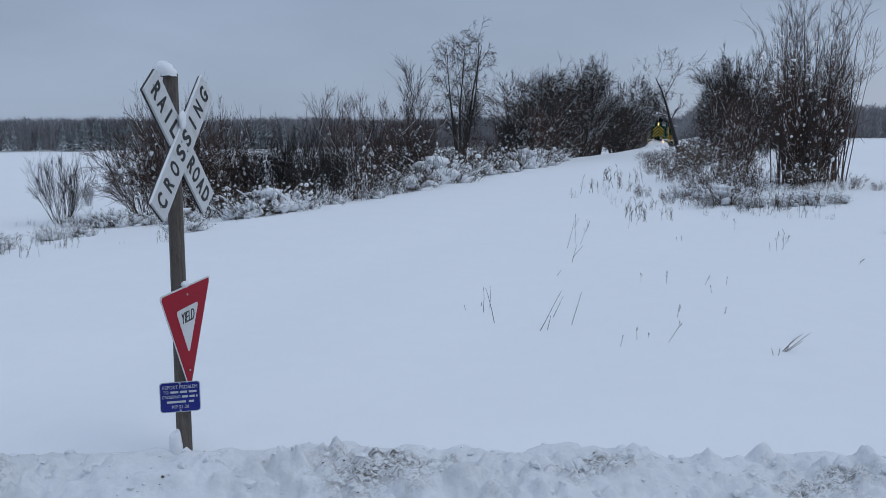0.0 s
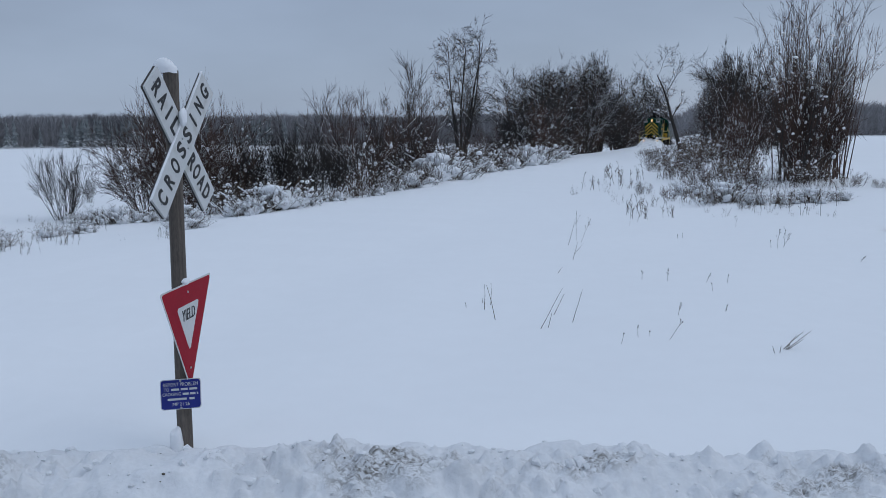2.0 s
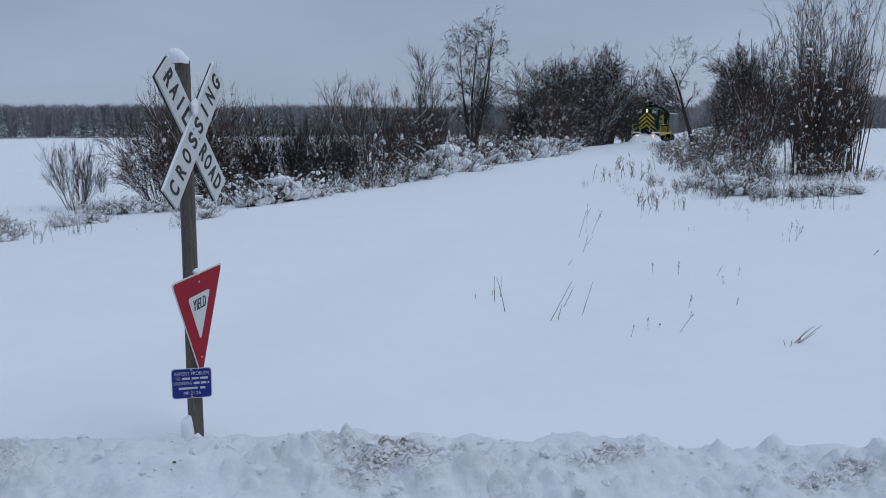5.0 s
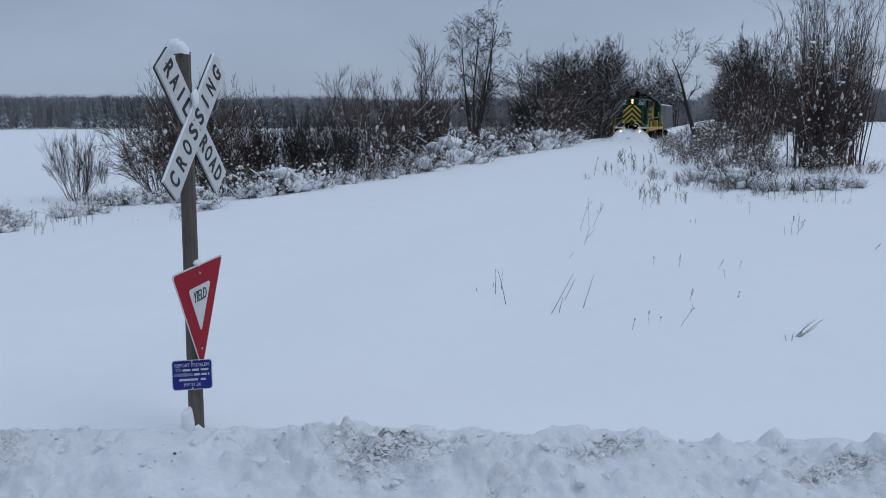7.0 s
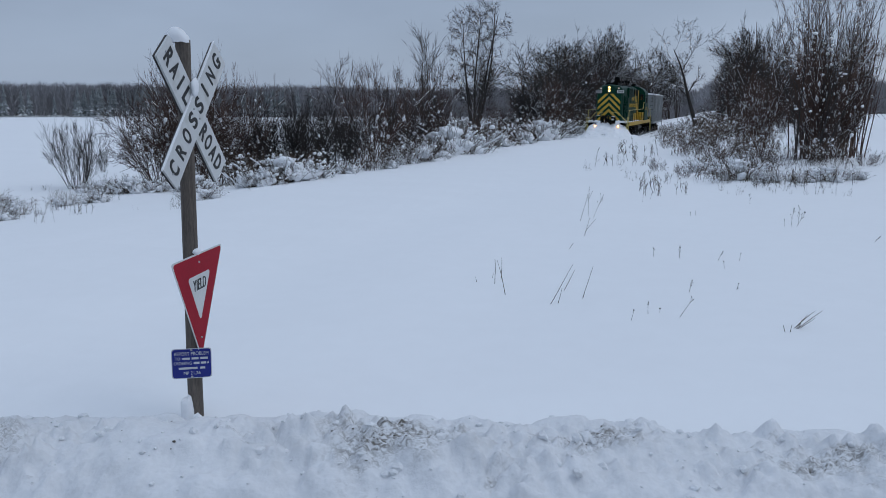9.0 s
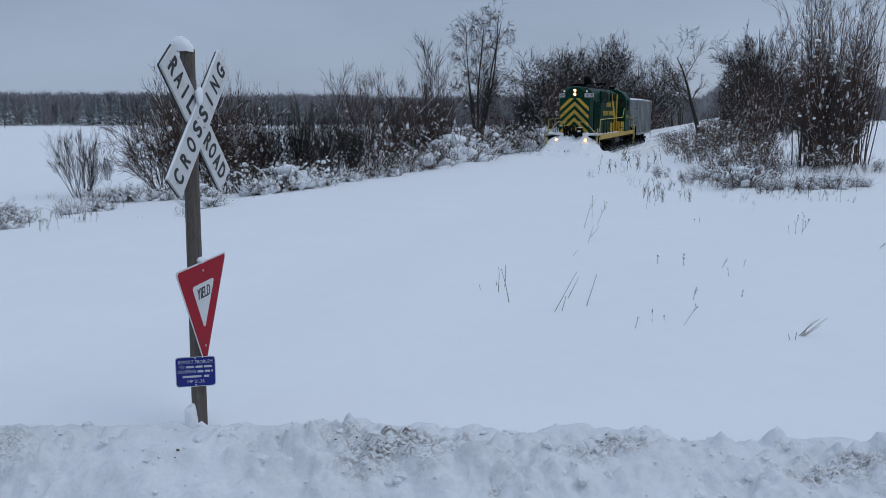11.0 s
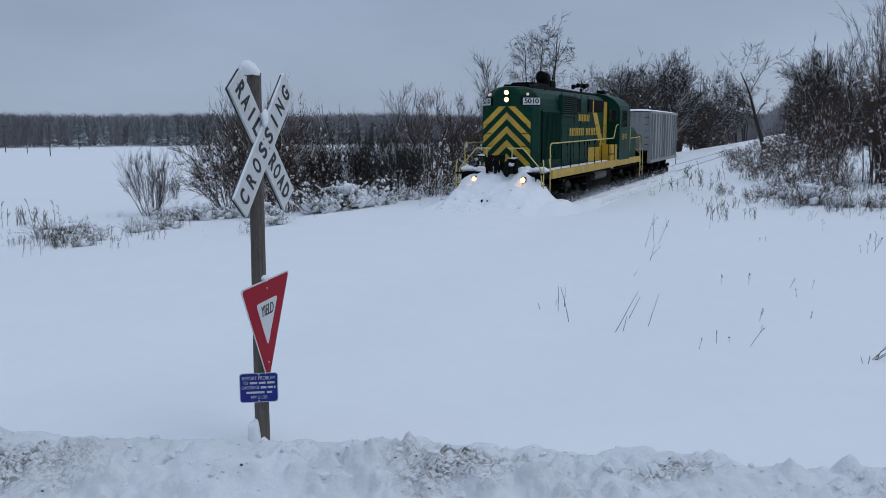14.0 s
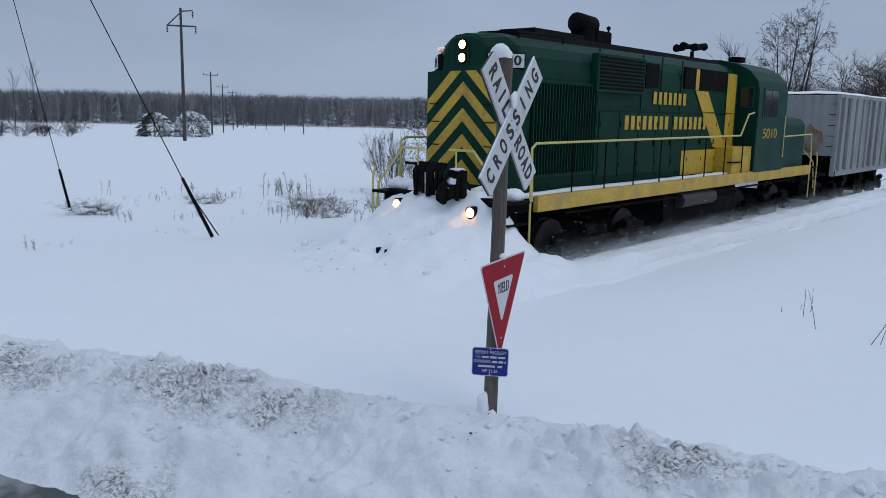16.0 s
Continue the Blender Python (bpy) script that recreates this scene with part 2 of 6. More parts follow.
def powder_material():
    """Blown snow that thins out upwards and towards the rear."""
    m = bpy.data.materials.new("blown_powder")
    m.use_nodes = True
    n, l = m.node_tree.nodes, m.node_tree.links
    b = n["Principled BSDF"]
    b.inputs["Base Color"].default_value, b.inputs["Roughness"].default_value = (0.82, 0.84, 0.87, 1), 0.9
    b.inputs["Specular IOR Level"].default_value = 0.0
    co, sep = n.new("ShaderNodeTexCoord"), n.new("ShaderNodeSeparateXYZ")
    l.new(co.outputs["Object"], sep.inputs[0])
    up, rear, ns, nr = n.new("ShaderNodeMapRange"), n.new("ShaderNodeMapRange"), n.new("ShaderNodeTexNoise"), n.new("ShaderNodeMapRange")
    up.interpolation_type = rear.interpolation_type = "SMOOTHSTEP"
    for node, a, c, d, e in ((up, 0.35, 0.85, 0.42, 0.0), (rear, -26.0, -4.0, 0.45, 1.0), (nr, 0.32, 0.66, 0.20, 1.0)):
        for key, val in zip(("From Min", "From Max", "To Min", "To Max"), (a, c, d, e)):
            node.inputs[key].default_value = val
    mp = n.new("ShaderNodeMapping")
    mp.inputs["Scale"].default_value = (0.6, 1.0, 1.6)
    ns.inputs["Scale"].default_value, ns.inputs["Detail"].default_value = 1.6, 4.0
    l.new(co.outputs["Object"], mp.inputs["Vector"])
    l.new(mp.outputs[0], ns.inputs["Vector"])
    l.new(ns.outputs["Fac"], nr.inputs["Value"])
    l.new(sep.outputs["Z"], up.inputs["Value"])
    l.new(sep.outputs["X"], rear.inputs["Value"])
    m1, m2 = n.new("ShaderNodeMath"), n.new("ShaderNodeMath")
    m1.operation = m2.operation = "MULTIPLY"
    l.new(up.outputs[0], m1.inputs[0])
    l.new(rear.outputs[0], m1.inputs[1])
    l.new(m1.outputs[0], m2.inputs[0])
    l.new(nr.outputs[0], m2.inputs[1])
    l.new(m2.outputs[0], b.inputs["Alpha"])
    return m


POWDER = powder_material()
LAMP = glowing("lit_headlamp", (1.0, 0.46, 0.12), 7.5)
LAMP_LOW = glowing("lit_ditch_lamp", (1.0, 0.44, 0.12), 5.5)
MARKER = glowing("marker_lamp", (1.0, 0.6, 0.5), 0.25)


# ---------------------------------------------------------------- mesh tools
class Shape:
    """Vertices and faces gathered for one mesh."""

    def __init__(self):
        self.v, self.f = [], []

    def quad_grid(self, pts, nu, nv):
        o = len(self.v)
        self.v += pts
        for j in range(nv - 1):
            for i in range(nu - 1):
                k = o + j * nu + i
                self.f.append((k, k + 1, k + nu + 1, k + nu))
        return self

    def box(self, cx, cy, cz, sx, sy, sz, bevel=0.0, turn=None):
        b = bmesh.new()
        bmesh.ops.create_cube(b, size=1.0)
        bmesh.ops.scale(b, vec=(sx, sy, sz), verts=b.verts)
        if bevel:
            bmesh.ops.bevel(b, geom=list(b.edges), offset=min(bevel, min(sx, sy, sz) * 0.45), segments=2, affect="EDGES", profile=0.6)
        return self.take(b, Matrix.Translation((cx, cy, cz)) @ (turn or Matrix()))

    def take(self, b, m=Matrix()):
        o = len(self.v)
        b.verts.ensure_lookup_table()
        self.v += [tuple(m @ v.co) for v in b.verts]
        self.f += [tuple(o + v.index for v in f.verts) for f in b.faces]
        b.free()
        return self

    def tube(self, p, q, r0, r1=None, n=8, caps=True):
        p, q = Vector(p), Vector(q)
        r1 = r0 if r1 is None else r1
        d = (q - p).normalized()
        a = d.orthogonal().normalized()
        b = d.cross(a)
        o = len(self.v)
        for c, r in ((p, r0), (q, r1)):
            for i in range(n):
                t = 2 * math.pi * i / n
                self.v.append(tuple(c + (a * math.cos(t) + b * math.sin(t)) * r))
        for i in range(n):
            j = (i + 1) % n
            self.f.append((o + i, o + j, o + n + j, o + n + i))
        if caps and n > 2:
            self.f.append(tuple(o + i for i in reversed(range(n))))
            self.f.append(tuple(o + n + i for i in range(n)))
        return self

    def pipe(self, pts, r, n=8):
        for p, q in zip(pts, pts[1:]):
            self.tube(p, q, r, r, n)
        for p in pts[1:-1]:
            self.blob(p, r, 1, 0.0)
        return self

    def prism(self, outline, lo, hi, axis="x"):
        """An outline of (a, b) pushed along axis from lo to hi; for x: (y, z), for y: (x, z), for z: (x, y)."""
        o, n = len(self.v), len(outline)
        for c in (lo, hi):
            for a, b in outline:
                self.v.append({"x": (c, a, b), "y": (a, c, b), "z": (a, b, c)}[axis])
        for i in range(n):
            j = (i + 1) % n
            self.f.append((o + i, o + j, o + n + j, o + n + i))
        self.f.append(tuple(o + i for i in reversed(range(n))))
        self.f.append(tuple(o + n + i for i in range(n)))
        return self

    def blob(self, c, r, level=1, rough=0.25, flat=1.0):
        b = bmesh.new()
        bmesh.ops.create_icosphere(b, subdivisions=level, radius=1.0)
        c = Vector(c)
        sx, sy, sz = (r, r, r) if isinstance(r, (int, float)) else r
        for v in b.verts:
            k = 1 + rough * noise.noise(v.co * 1.7 + c * 3.1)
            v.co = Vector((v.co.x * sx, v.co.y * sy, v.co.z * sz * flat)) * k
        return self.take(b, Matrix.Translation(c))

    def mesh(self, name, mat, smooth=False):
        me = bpy.data.meshes.new(name)
        me.from_pydata(self.v, [], self.f)
        b = bmesh.new()
        b.from_mesh(me)
        if len(b.faces) < 60000:
            bmesh.ops.recalc_face_normals(b, faces=b.faces)
        b.to_mesh(me)
        b.free()
        if smooth:
            me.shade_smooth()
        me.materials.append(mat)
        return me


def part(name, shape, mat, parent=None, label="", smooth=False):
    ob = new(name, shape.mesh(name, mat, smooth) if isinstance(shape, Shape) else shape)
    if parent is not None:
        ob.parent = parent
    return tagged(ob, label)


def thing(name, label, category, m=Matrix(), group="", kind=""):
    ob = new(name)
    ob.matrix_basis = m
    return tagged(ob, label, category, group, kind)


def letters(text, size, mat, name, parent, m, width=None, label="", depth=0.002, bold=0.0):
    """Writing in the built-in font as a mesh, centred on the pose m, in its xy plane."""
    cu = bpy.data.curves.new(name, "FONT")
    cu.body, cu.size, cu.extrude, cu.align_x, cu.align_y = text, size, depth, "CENTER", "CENTER"
    cu.offset = bold
    tmp = bpy.data.objects.new(name, cu)
    scene.collection.objects.link(tmp)
    me = bpy.data.meshes.new_from_object(tmp.evaluated_get(bpy.context.evaluated_depsgraph_get()))
    bpy.data.objects.remove(tmp)
    xs = [v.co.x for v in me.vertices]
    k = width / (max(xs) - min(xs)) if width else 1.0
    me.transform(m @ Matrix.Diagonal((k, 1, 1, 1)))
    me.materials.clear()
    me.materials.append(mat)
    ob = new(name, me)
    ob.parent = parent
    return tagged(ob, label)


# ---------------------------------------------------------------- the lie of the land
TRACK_AZ = radians(19.07)
AHEAD = Vector((math.sin(TRACK_AZ), math.cos(TRACK_AZ), 0))      # along the track, away from the camera
ASIDE = Vector((math.cos(TRACK_AZ), -math.sin(TRACK_AZ), 0))     # from the track towards the camera
TRACK_SIDE = -8.857


def on_track(s, side=0.0, z=0.0):
    return AHEAD * s + ASIDE * (TRACK_SIDE + side) + Vector((0, 0, z))


def track_coords(x, y):
    return x * AHEAD.x + y * AHEAD.y, x * ASIDE.x + y * ASIDE.y - TRACK_SIDE


def ramp(x, pairs):
    return float(np.interp(x, [p[0] for p in pairs], [p[1] for p in pairs]))


def ease(x, a, b):
    t = min(1.0, max(0.0, (x - a) / (b - a)))
    return t * t * (3 - 2 * t)


def land(x, y):
    """Height of the snow surface."""
    d = math.hypot(x, y)
    s, v = track_coords(x, y)
    west = ramp(d, ((0, 0.1), (20, -0.1), (32, -0.3), (75, 0.0), (155, -2.0), (200, -2.9), (390, -4.6), (4000, -30)))
    east = ramp(d, ((0, 0.45), (60, 0.3), (390, -0.6), (4000, -20)))
    bed = 0.45 + 0.05 * noise.noise(Vector((x * 0.12, y * 0.12, 4.0))) + 0.03 * noise.noise(Vector((x * 0.45, y * 0.45, 1.0)))
    z = bed + (west - 0.45) * ease(-v, 1.0, 11.0) + (east - 0.45) * ease(v, 6.0, 30.0)
    z += 0.03 * noise.noise(Vector((s * 0.10, v * 0.55, 2.0))) * ease(v, 1.5, 3.0) + 0.012 * noise.noise(Vector((s * 0.3, v * 1.4, 5.0)))   # wind-laid drifts along the line
    z -= 0.05 * math.exp(-((v - 2.6) / 0.8) ** 2)                       # soft hollow beside the line
    z += 0.22 * math.exp(-((v - 13.0) / 5.0) ** 2) * ease(s, 22, 34)     # hump under the thicket
    z += 0.10 * math.exp(-((v + 4.3) / 1.5) ** 2) * (0.5 + noise.noise(Vector((x * 0.35, y * 0.35, 6.0)))) * ease(s, 12, 18)    # drifted edge before the brush
    far = ease(d, 60, 150)
    z += far * 0.25 * noise.noise(Vector((x * 0.01, y * 0.01, 9.0)))
    return z


def road_cut(y):
    """How far the ground lies below the snow surface under the road."""
    return 0.75 * (1 - ease(y, 4.6, 6.2)) * ease(y, -5.0, -3.4)


TRENCH = 2.05      # half the width cleared for the train


# ---------------------------------------------------------------- ground, road, bank
def graded(lo, hi, near, far, step, grow):
    """Grid lines: fine steps between near and far, growing outwards to lo and hi."""
    mid = list(np.arange(near, far + 1e-6, step))
    out, d, p = [], step, far
    while p < hi:
        d *= grow
        p = min(hi, p + d)
        out.append(p)
    left, d, p = [], step, near
    while p > lo:
        d *= grow
        p = max(lo, p - d)
        left.append(p)
    return left[::-1] + mid + out


def build_ground():
    """One sheet laid out along the track, so that the cut has clean edges."""
    vs = graded(-3500, 3500, -9.0, 16.0, 0.45, 1.22)
    vs = [v for v in vs if abs(abs(v) - TRENCH) > 0.2]
    vs = sorted(vs + [-TRENCH, TRENCH])
    ss = graded(-3500, 3500, -14.0, 60.0, 0.45, 1.12)
    shape = Shape()

    def strip(cols, low):
        pts = []
        for s in ss:
            for v in cols:
                p = on_track(s, v)
                pts.append((p.x, p.y, -0.018 if low else land(p.x, p.y) - road_cut(p.y)))
        return shape.quad_grid(pts, len(cols), len(ss))
    strip([v for v in vs if v <= -TRENCH], False)
    strip([v for v in vs if v >= TRENCH], False)
    strip([-TRENCH, -0.8, 0.0, 0.8, TRENCH], True)
    for side in (-TRENCH, TRENCH):                     # the walls of the cut
        pts = []
        for low in (True, False):
            for s in ss:
                p = on_track(s, side)
                pts.append((p.x, p.y, -0.018 if low else land(p.x, p.y) - road_cut(p.y)))
        shape.quad_grid(pts, len(ss), 2)
    tagged(part("ground", shape, SNOW, smooth=False), "deep untouched snow over field and railway verge", "ground", kind="structure")
    bpy.data.objects["ground"].data.shade_smooth()


def build_road():
    shape = Shape()
    xs, ys = list(np.linspace(-60, 60, 61)), list(np.linspace(-3.0, 4.6, 20))
    shape.quad_grid([(x, y, 0.03 - 0.004 * abs(y - 0.5) + 0.006 * noise.noise(Vector((x, y * 3, 0)))) for y in ys for x in xs], 61, 20)
    tagged(part("road", shape, ASPHALT, smooth=True), "wet plowed asphalt road edged with slush", "road", kind="structure")


def bank_height(x, y):
    """The plowed snow bank along the road."""
    mid = 5.42 + 0.10 * noise.noise(Vector((x * 0.4, 0, 2)))
    crest = 0.585 - 0.085 * ease(x, 0.9, 2.2) - 0.06 * ease(-x, 4.5, 7.0) + 0.07 * noise.noise(Vector((x * 0.55, 0.3, 5.0))) + 0.05 * noise.noise(Vector((x * 1.9, 0.3, 7.0)))
    foot = 4.06 + 0.12 * noise.noise(Vector((x * 0.8, 1.3, 2)))
    if y < mid:
        z = -0.03 + (crest + 0.03) * ease(y, foot - 0.15, mid) ** 0.85
    else:
        z = crest - (crest - 0.30) * ease(y, mid, mid + 0.95)
    k = ease(y, foot - 0.1, foot + 0.4) * (1 - ease(y, mid + 0.3, mid + 0.8))
    p = Vector((x, y, z))
    rough = ease(noise.noise(Vector((x * 0.9, y * 1.6, 3.0))), -0.25, 0.35)           # smooth stretches between broken ones
    lump = noise.noise(p * 2.6) * 0.075 + noise.noise(p * 9.0) * 0.024 + (0.25 + rough) * (noise.noise(p * 6.0) * 0.045 + abs(noise.noise(p * 11.0)) * 0.03 + noise.noise(p * 22.0) * 0.012) + noise.noise(p * 40.0) * 0.005
    lump += 0.10 * max(0.0, noise.noise(p * 4.3 + Vector((9, 0, 0))))
    broken = ease(y, 4.75, 5.1) * (1 - ease(y, 5.55, 5.8)) * ease(noise.noise(Vector((x * 0.7, 8.0, 3.0))), -0.60, 0.15) + 0.45 * rough
    if broken > 0.02:                                                                   # clods with cracks between them
        near = noise.voronoi(p * 7.0 + Vector((0.3 * noise.noise(p * 7), 0, 0)))[0]
        fine = noise.voronoi(p * 21.0)[0]
        lump += broken * (0.11 * (min(0.62, near[1] - near[0]) - 0.28) + 0.04 * (min(0.6, fine[1] - fine[0]) - 0.3))
    return z + k * lump


def build_bank():
    xs = list(np.arange(-16, -9, 0.09)) + list(np.arange(-9, 6, 0.026)) + list(np.arange(6, 12, 0.09))
    ys = list(np.arange(3.55, 6.5, 0.026))
    shape = Shape().quad_grid([(x, y, bank_height(x, y)) for y in ys for x in xs], len(xs), len(ys))
    bank = part("snow_bank", shape, PLOWED, smooth=True)
    tagged(bank, "lumpy plowed snow bank with dirt and grit along the road", "snow bank", kind="structure")
    rnd = random.Random(5)
    clods, grit = Shape(), Shape()
    for _ in range(520):
        x = rnd.uniform(-9, 5.5)
        y = rnd.triangular(4.3, 6.0, 5.4)
        r = 0.008 + 0.04 * rnd.random() ** 3
        clods.blob((x, y, bank_height(x, y) + r * 0.25), (r, r * rnd.uniform(.7, 1.2), r * rnd.uniform(.6, .9)), 1, 0.6)
    for _ in range(60):
        c = rnd.choice((-6.1, -5.5, -4.6, -2.2, -0.65, -0.3, 0.95, 1.1, 2.7, -3.4))
        x, y = rnd.gauss(c, 0.22), rnd.gauss(5.25, 0.14)
        if 4.1 < y < 5.75:
            r = 0.003 + 0.008 * rnd.random() ** 2.5
            grit.blob((x, y, bank_height(x, y)), (r * rnd.uniform(.8, 2.2), r, r * 0.8), 1, 0.5)
    part("snow_clods", clods, CLOD, bank, "loose clods of snow")["kind"] = "stuff"
    part("grit", grit, GRIT, bank, "dark grit and frozen dirt")["kind"] = "stuff"


build_ground()
build_road()
build_bank()


# ---------------------------------------------------------------- railway crossing sign
SIGN_H = Vector((0.18, 0.984, 0)).normalized()      # along the sign boards, away from the camera
SIGN_N = Vector((0.984, -0.18, 0)).normalized()     # the way they face


def facing(origin, across, normal):
    up = normal.cross(across)
    return Matrix(((across.x, up.x, normal.x, origin.x), (across.y, up.y, normal.y, origin.y), (across.z, up.z, normal.z, origin.z), (0, 0, 0, 1)))


def plate(outline, back, front):
    return Shape().prism(outline, back, front, "z")


def rounded(outline, r, n=4):
    out = []
    k = len(outline)
    for i in range(k):
        a, b, c = (Vector(outline[j % k]) for j in (i - 1, i, i + 1))
        p, q = b + (a - b).normalized() * r, b + (c - b).normalized() * r
        for j in range(n + 1):
            t = j / n
            out.append(tuple(p * (1 - t) ** 2 + b * 2 * t * (1 - t) + q * t * t))
    return out


def build_crossing_sign():
    base = Vector((-2.058, 6.0, 0))
    sign = thing("crossing_sign", "weathered timber post with railroad crossbuck, yield and notice signs", "road sign", Matrix.Translation(base) @ Matrix.Rotation(radians(0.8), 4, Vector((-0.33, 0.944, 0))))
    post = Shape()
    for i in range(15):
        z = -0.2 + i * (3.53) / 14
        r = 0.060 - 0.005 * i / 14
        o = len(post.v)
        for k in range(12):
            t = 2 * math.pi * k / 12 + 0.5
            rr = r * (1 + 0.04 * noise.noise(Vector((math.cos(t) * 2, math.sin(t) * 2, z * 1.5))))
            post.v.append((rr * math.cos(t), rr * math.sin(t), z + (0.01 * math.cos(t) if i == 14 else 0)))
        if i:
            for k in range(12):
                post.f.append((o - 12 + k, o - 12 + (k + 1) % 12, o + (k + 1) % 12, o + k))
    post.f.append(tuple(range(len(post.v) - 12, len(post.v))))
    part("post", post, TIMBER, sign, "grey weathered timber post", smooth=False)
    cap = Shape()
    dome = []
    for j in range(9):
        for i in range(24):
            t, k = 2 * math.pi * i / 24, j / 8
            rim = 0.070 + 0.045 * max(0.0, -math.cos(t))
            out = math.sin(k * 1.6)
            dome.append((-0.018 + math.cos(t) * rim * out, -0.012 + math.sin(t) * 0.070 * out,
                         3.318 + 0.105 * math.cos(k * 1.57) ** 0.8 + 0.045 * out * -math.cos(t) * (1 - k) + 0.01 * noise.noise(Vector((math.cos(t) * 2, math.sin(t) * 2, k * 3)))))
        if j:
            cap.f += [((j - 1) * 24 + i, (j - 1) * 24 + (i + 1) % 24, j * 24 + (i + 1) % 24, j * 24 + i) for i in range(24)]
    cap.v = dome
    part("snow_cap", cap, CLUMP, sign, "rounded cap of snow", True)
    foot = Shape().blob((-0.045, -0.06, 0.46), (0.055, 0.05, 0.15), 3, 0.4)
    part("snow_clump", foot, CLUMP, sign, "snow packed against the post", True)

    # crossbuck
    centre = Vector((-0.024, -0.008, 2.81)) + SIGN_N * 0.085
    for k, (word, ang, lift) in enumerate((("RAIL ROAD", -49, 0.0), ("CROSSING", 49, 0.018))):
        m = facing(centre + SIGN_N * lift, SIGN_H, SIGN_N) @ pose(0, 0, 0, 0, 0, ang)
        b = part("board", plate(rounded(((-0.61, -0.115), (0.61, -0.115), (0.61, 0.115), (-0.61, 0.115)), 0.012), 0, 0.016), SIGN_WHITE, sign,
                 "white board lettered in black")
        b.matrix_basis = m
        part("backing", plate(rounded(((-0.613, -0.118), (0.613, -0.118), (0.613, 0.118), (-0.613, 0.118)), 0.012), -0.014, -0.001), POLE_WOOD, b, "dark backing board")
        for word, x0, x1 in ((("RAIL", -0.515, -0.165), ("ROAD", 0.19, 0.515)), (("CROSSING", -0.515, 0.515),))[k]:
            for i, ch in enumerate(word):
                wide = 0.022 if ch == "I" else 0.082
                letters(ch, 0.185, SIGN_BLACK, "lettering", b, pose(x0 + (x1 - x0) * i / (len(word) - 1), 0, 0.0175), wide, bold=0.005)
        edge = Shape()
        for i in range(60):
            x = -0.60 + i * 1.2 / 59
            edge.blob((x, 0.116, 0.006), (0.028, 0.007 + 0.004 * noise.noise(Vector((x * 6, k, 0))), 0.012), 1, 0.2)
        part("snow_edge", edge, CLUMP, b, "thin line of snow", True)
        for x, y in ((-0.56, 0.0), (0.56, 0.0), (0.0, 0.05), (0.0, -0.06)):
            part("bolt", Shape().tube((x, y, 0.015), (x, y, 0.024), 0.008, 0.006, 8), ZINC, b)
    crook = Shape().blob((0, 0, 0), (0.02, 0.075, 0.07), 2, 0.3)
    nook = part("snow_wedge", crook, CLUMP, sign, "snow lodged in the cross", True)
    nook.matrix_basis = Matrix.Translation(centre + SIGN_N * 0.03 + Vector((0, 0, 0.19)))

    # yield
    w, h = 0.94, 0.85
    across, out = Vector((0.096, 0.995, 0)).normalized(), Vector((0.995, -0.096, 0)).normalized()
    m = facing(Vector((0, 0, 0.90)) + out * 0.060, across, out)
    tri = ((0, 0), (w / 2, h), (-w / 2, h))

    def inset(d):
        cx, cy, k = 0.0, h * 2 / 3, 1 - d
        return tuple((cx + (a - cx) * k, cy + (b - cy) * k) for a, b in tri)
    y = part("yield_sign", plate(rounded(tri, 0.042, 6), 0, 0.004), SIGN_WHITE, sign, "red and white triangular yield sign")
    y.matrix_basis = m
    part("red_band", plate(rounded(inset(0.045), 0.045, 6), 0.004, 0.0055), SIGN_RED, y, "red triangle")
    part("white_centre", plate(rounded(tuple((a, b - 0.005) for a, b in inset(0.56)), 0.045, 6), 0.0055, 0.007), SIGN_WHITE, y, "white inner triangle")
    letters("YIELD", 0.125, SIGN_BLACK, "lettering", y, pose(0, 0.605, 0.0085), 0.235, "dark lettering")
    for yy in (0.78, 0.18):
        part("bolt", Shape().tube((0, yy, 0.004), (0, yy, 0.013), 0.010, 0.008, 8), ZINC, y)
    part("snow_lump", Shape().blob((0.0, h + 0.012, -0.01), (0.05, 0.03, 0.03), 2, 0.3), CLUMP, y, smooth=True)

    # blue notice
    away = Vector((-0.33, 0.944, 0)).normalized()
    side = Vector((0.944, 0.33, 0)).normalized()
    side = (side - away * 0.06).normalized()
    nrm = Vector((side.y, -side.x, 0))
    m = facing(Vector((0, 0, 0.885)) + nrm * 0.066 + side * -0.016, side, nrm)
    half_w, half_h = 0.150, 0.121

    def card(a, b):
        return rounded(((-a, -b), (a, -b), (a, b), (-a, b)), 0.026, 4)
    n = part("notice_plate", plate(card(half_w, half_h), 0, 0.003), SIGN_WHITE, sign, "blue emergency notice plate with white rim")
    n.matrix_basis = m
    part("blue_field", plate(card(half_w - 0.006, half_h - 0.006), 0.003, 0.0042), SIGN_BLUE, n, "blue field")
    letters("REPORT PROBLEM", 0.040, SIGN_WHITE, "lettering", n, pose(0, 0.078, 0.0052), 0.255, depth=0.0008)
    letters("TO", 0.036, SIGN_WHITE, "lettering", n, pose(-0.104, 0.040, 0.0052), 0.038, depth=0.0008)
    letters("CROSSING", 0.034, SIGN_WHITE, "lettering", n, pose(-0.066, 0.002, 0.0052), 0.135, depth=0.0008)
    letters("MP 21.26", 0.036, SIGN_WHITE, "lettering", n, pose(0, -0.079, 0.0052), 0.125, depth=0.0008)
    bars = Shape()
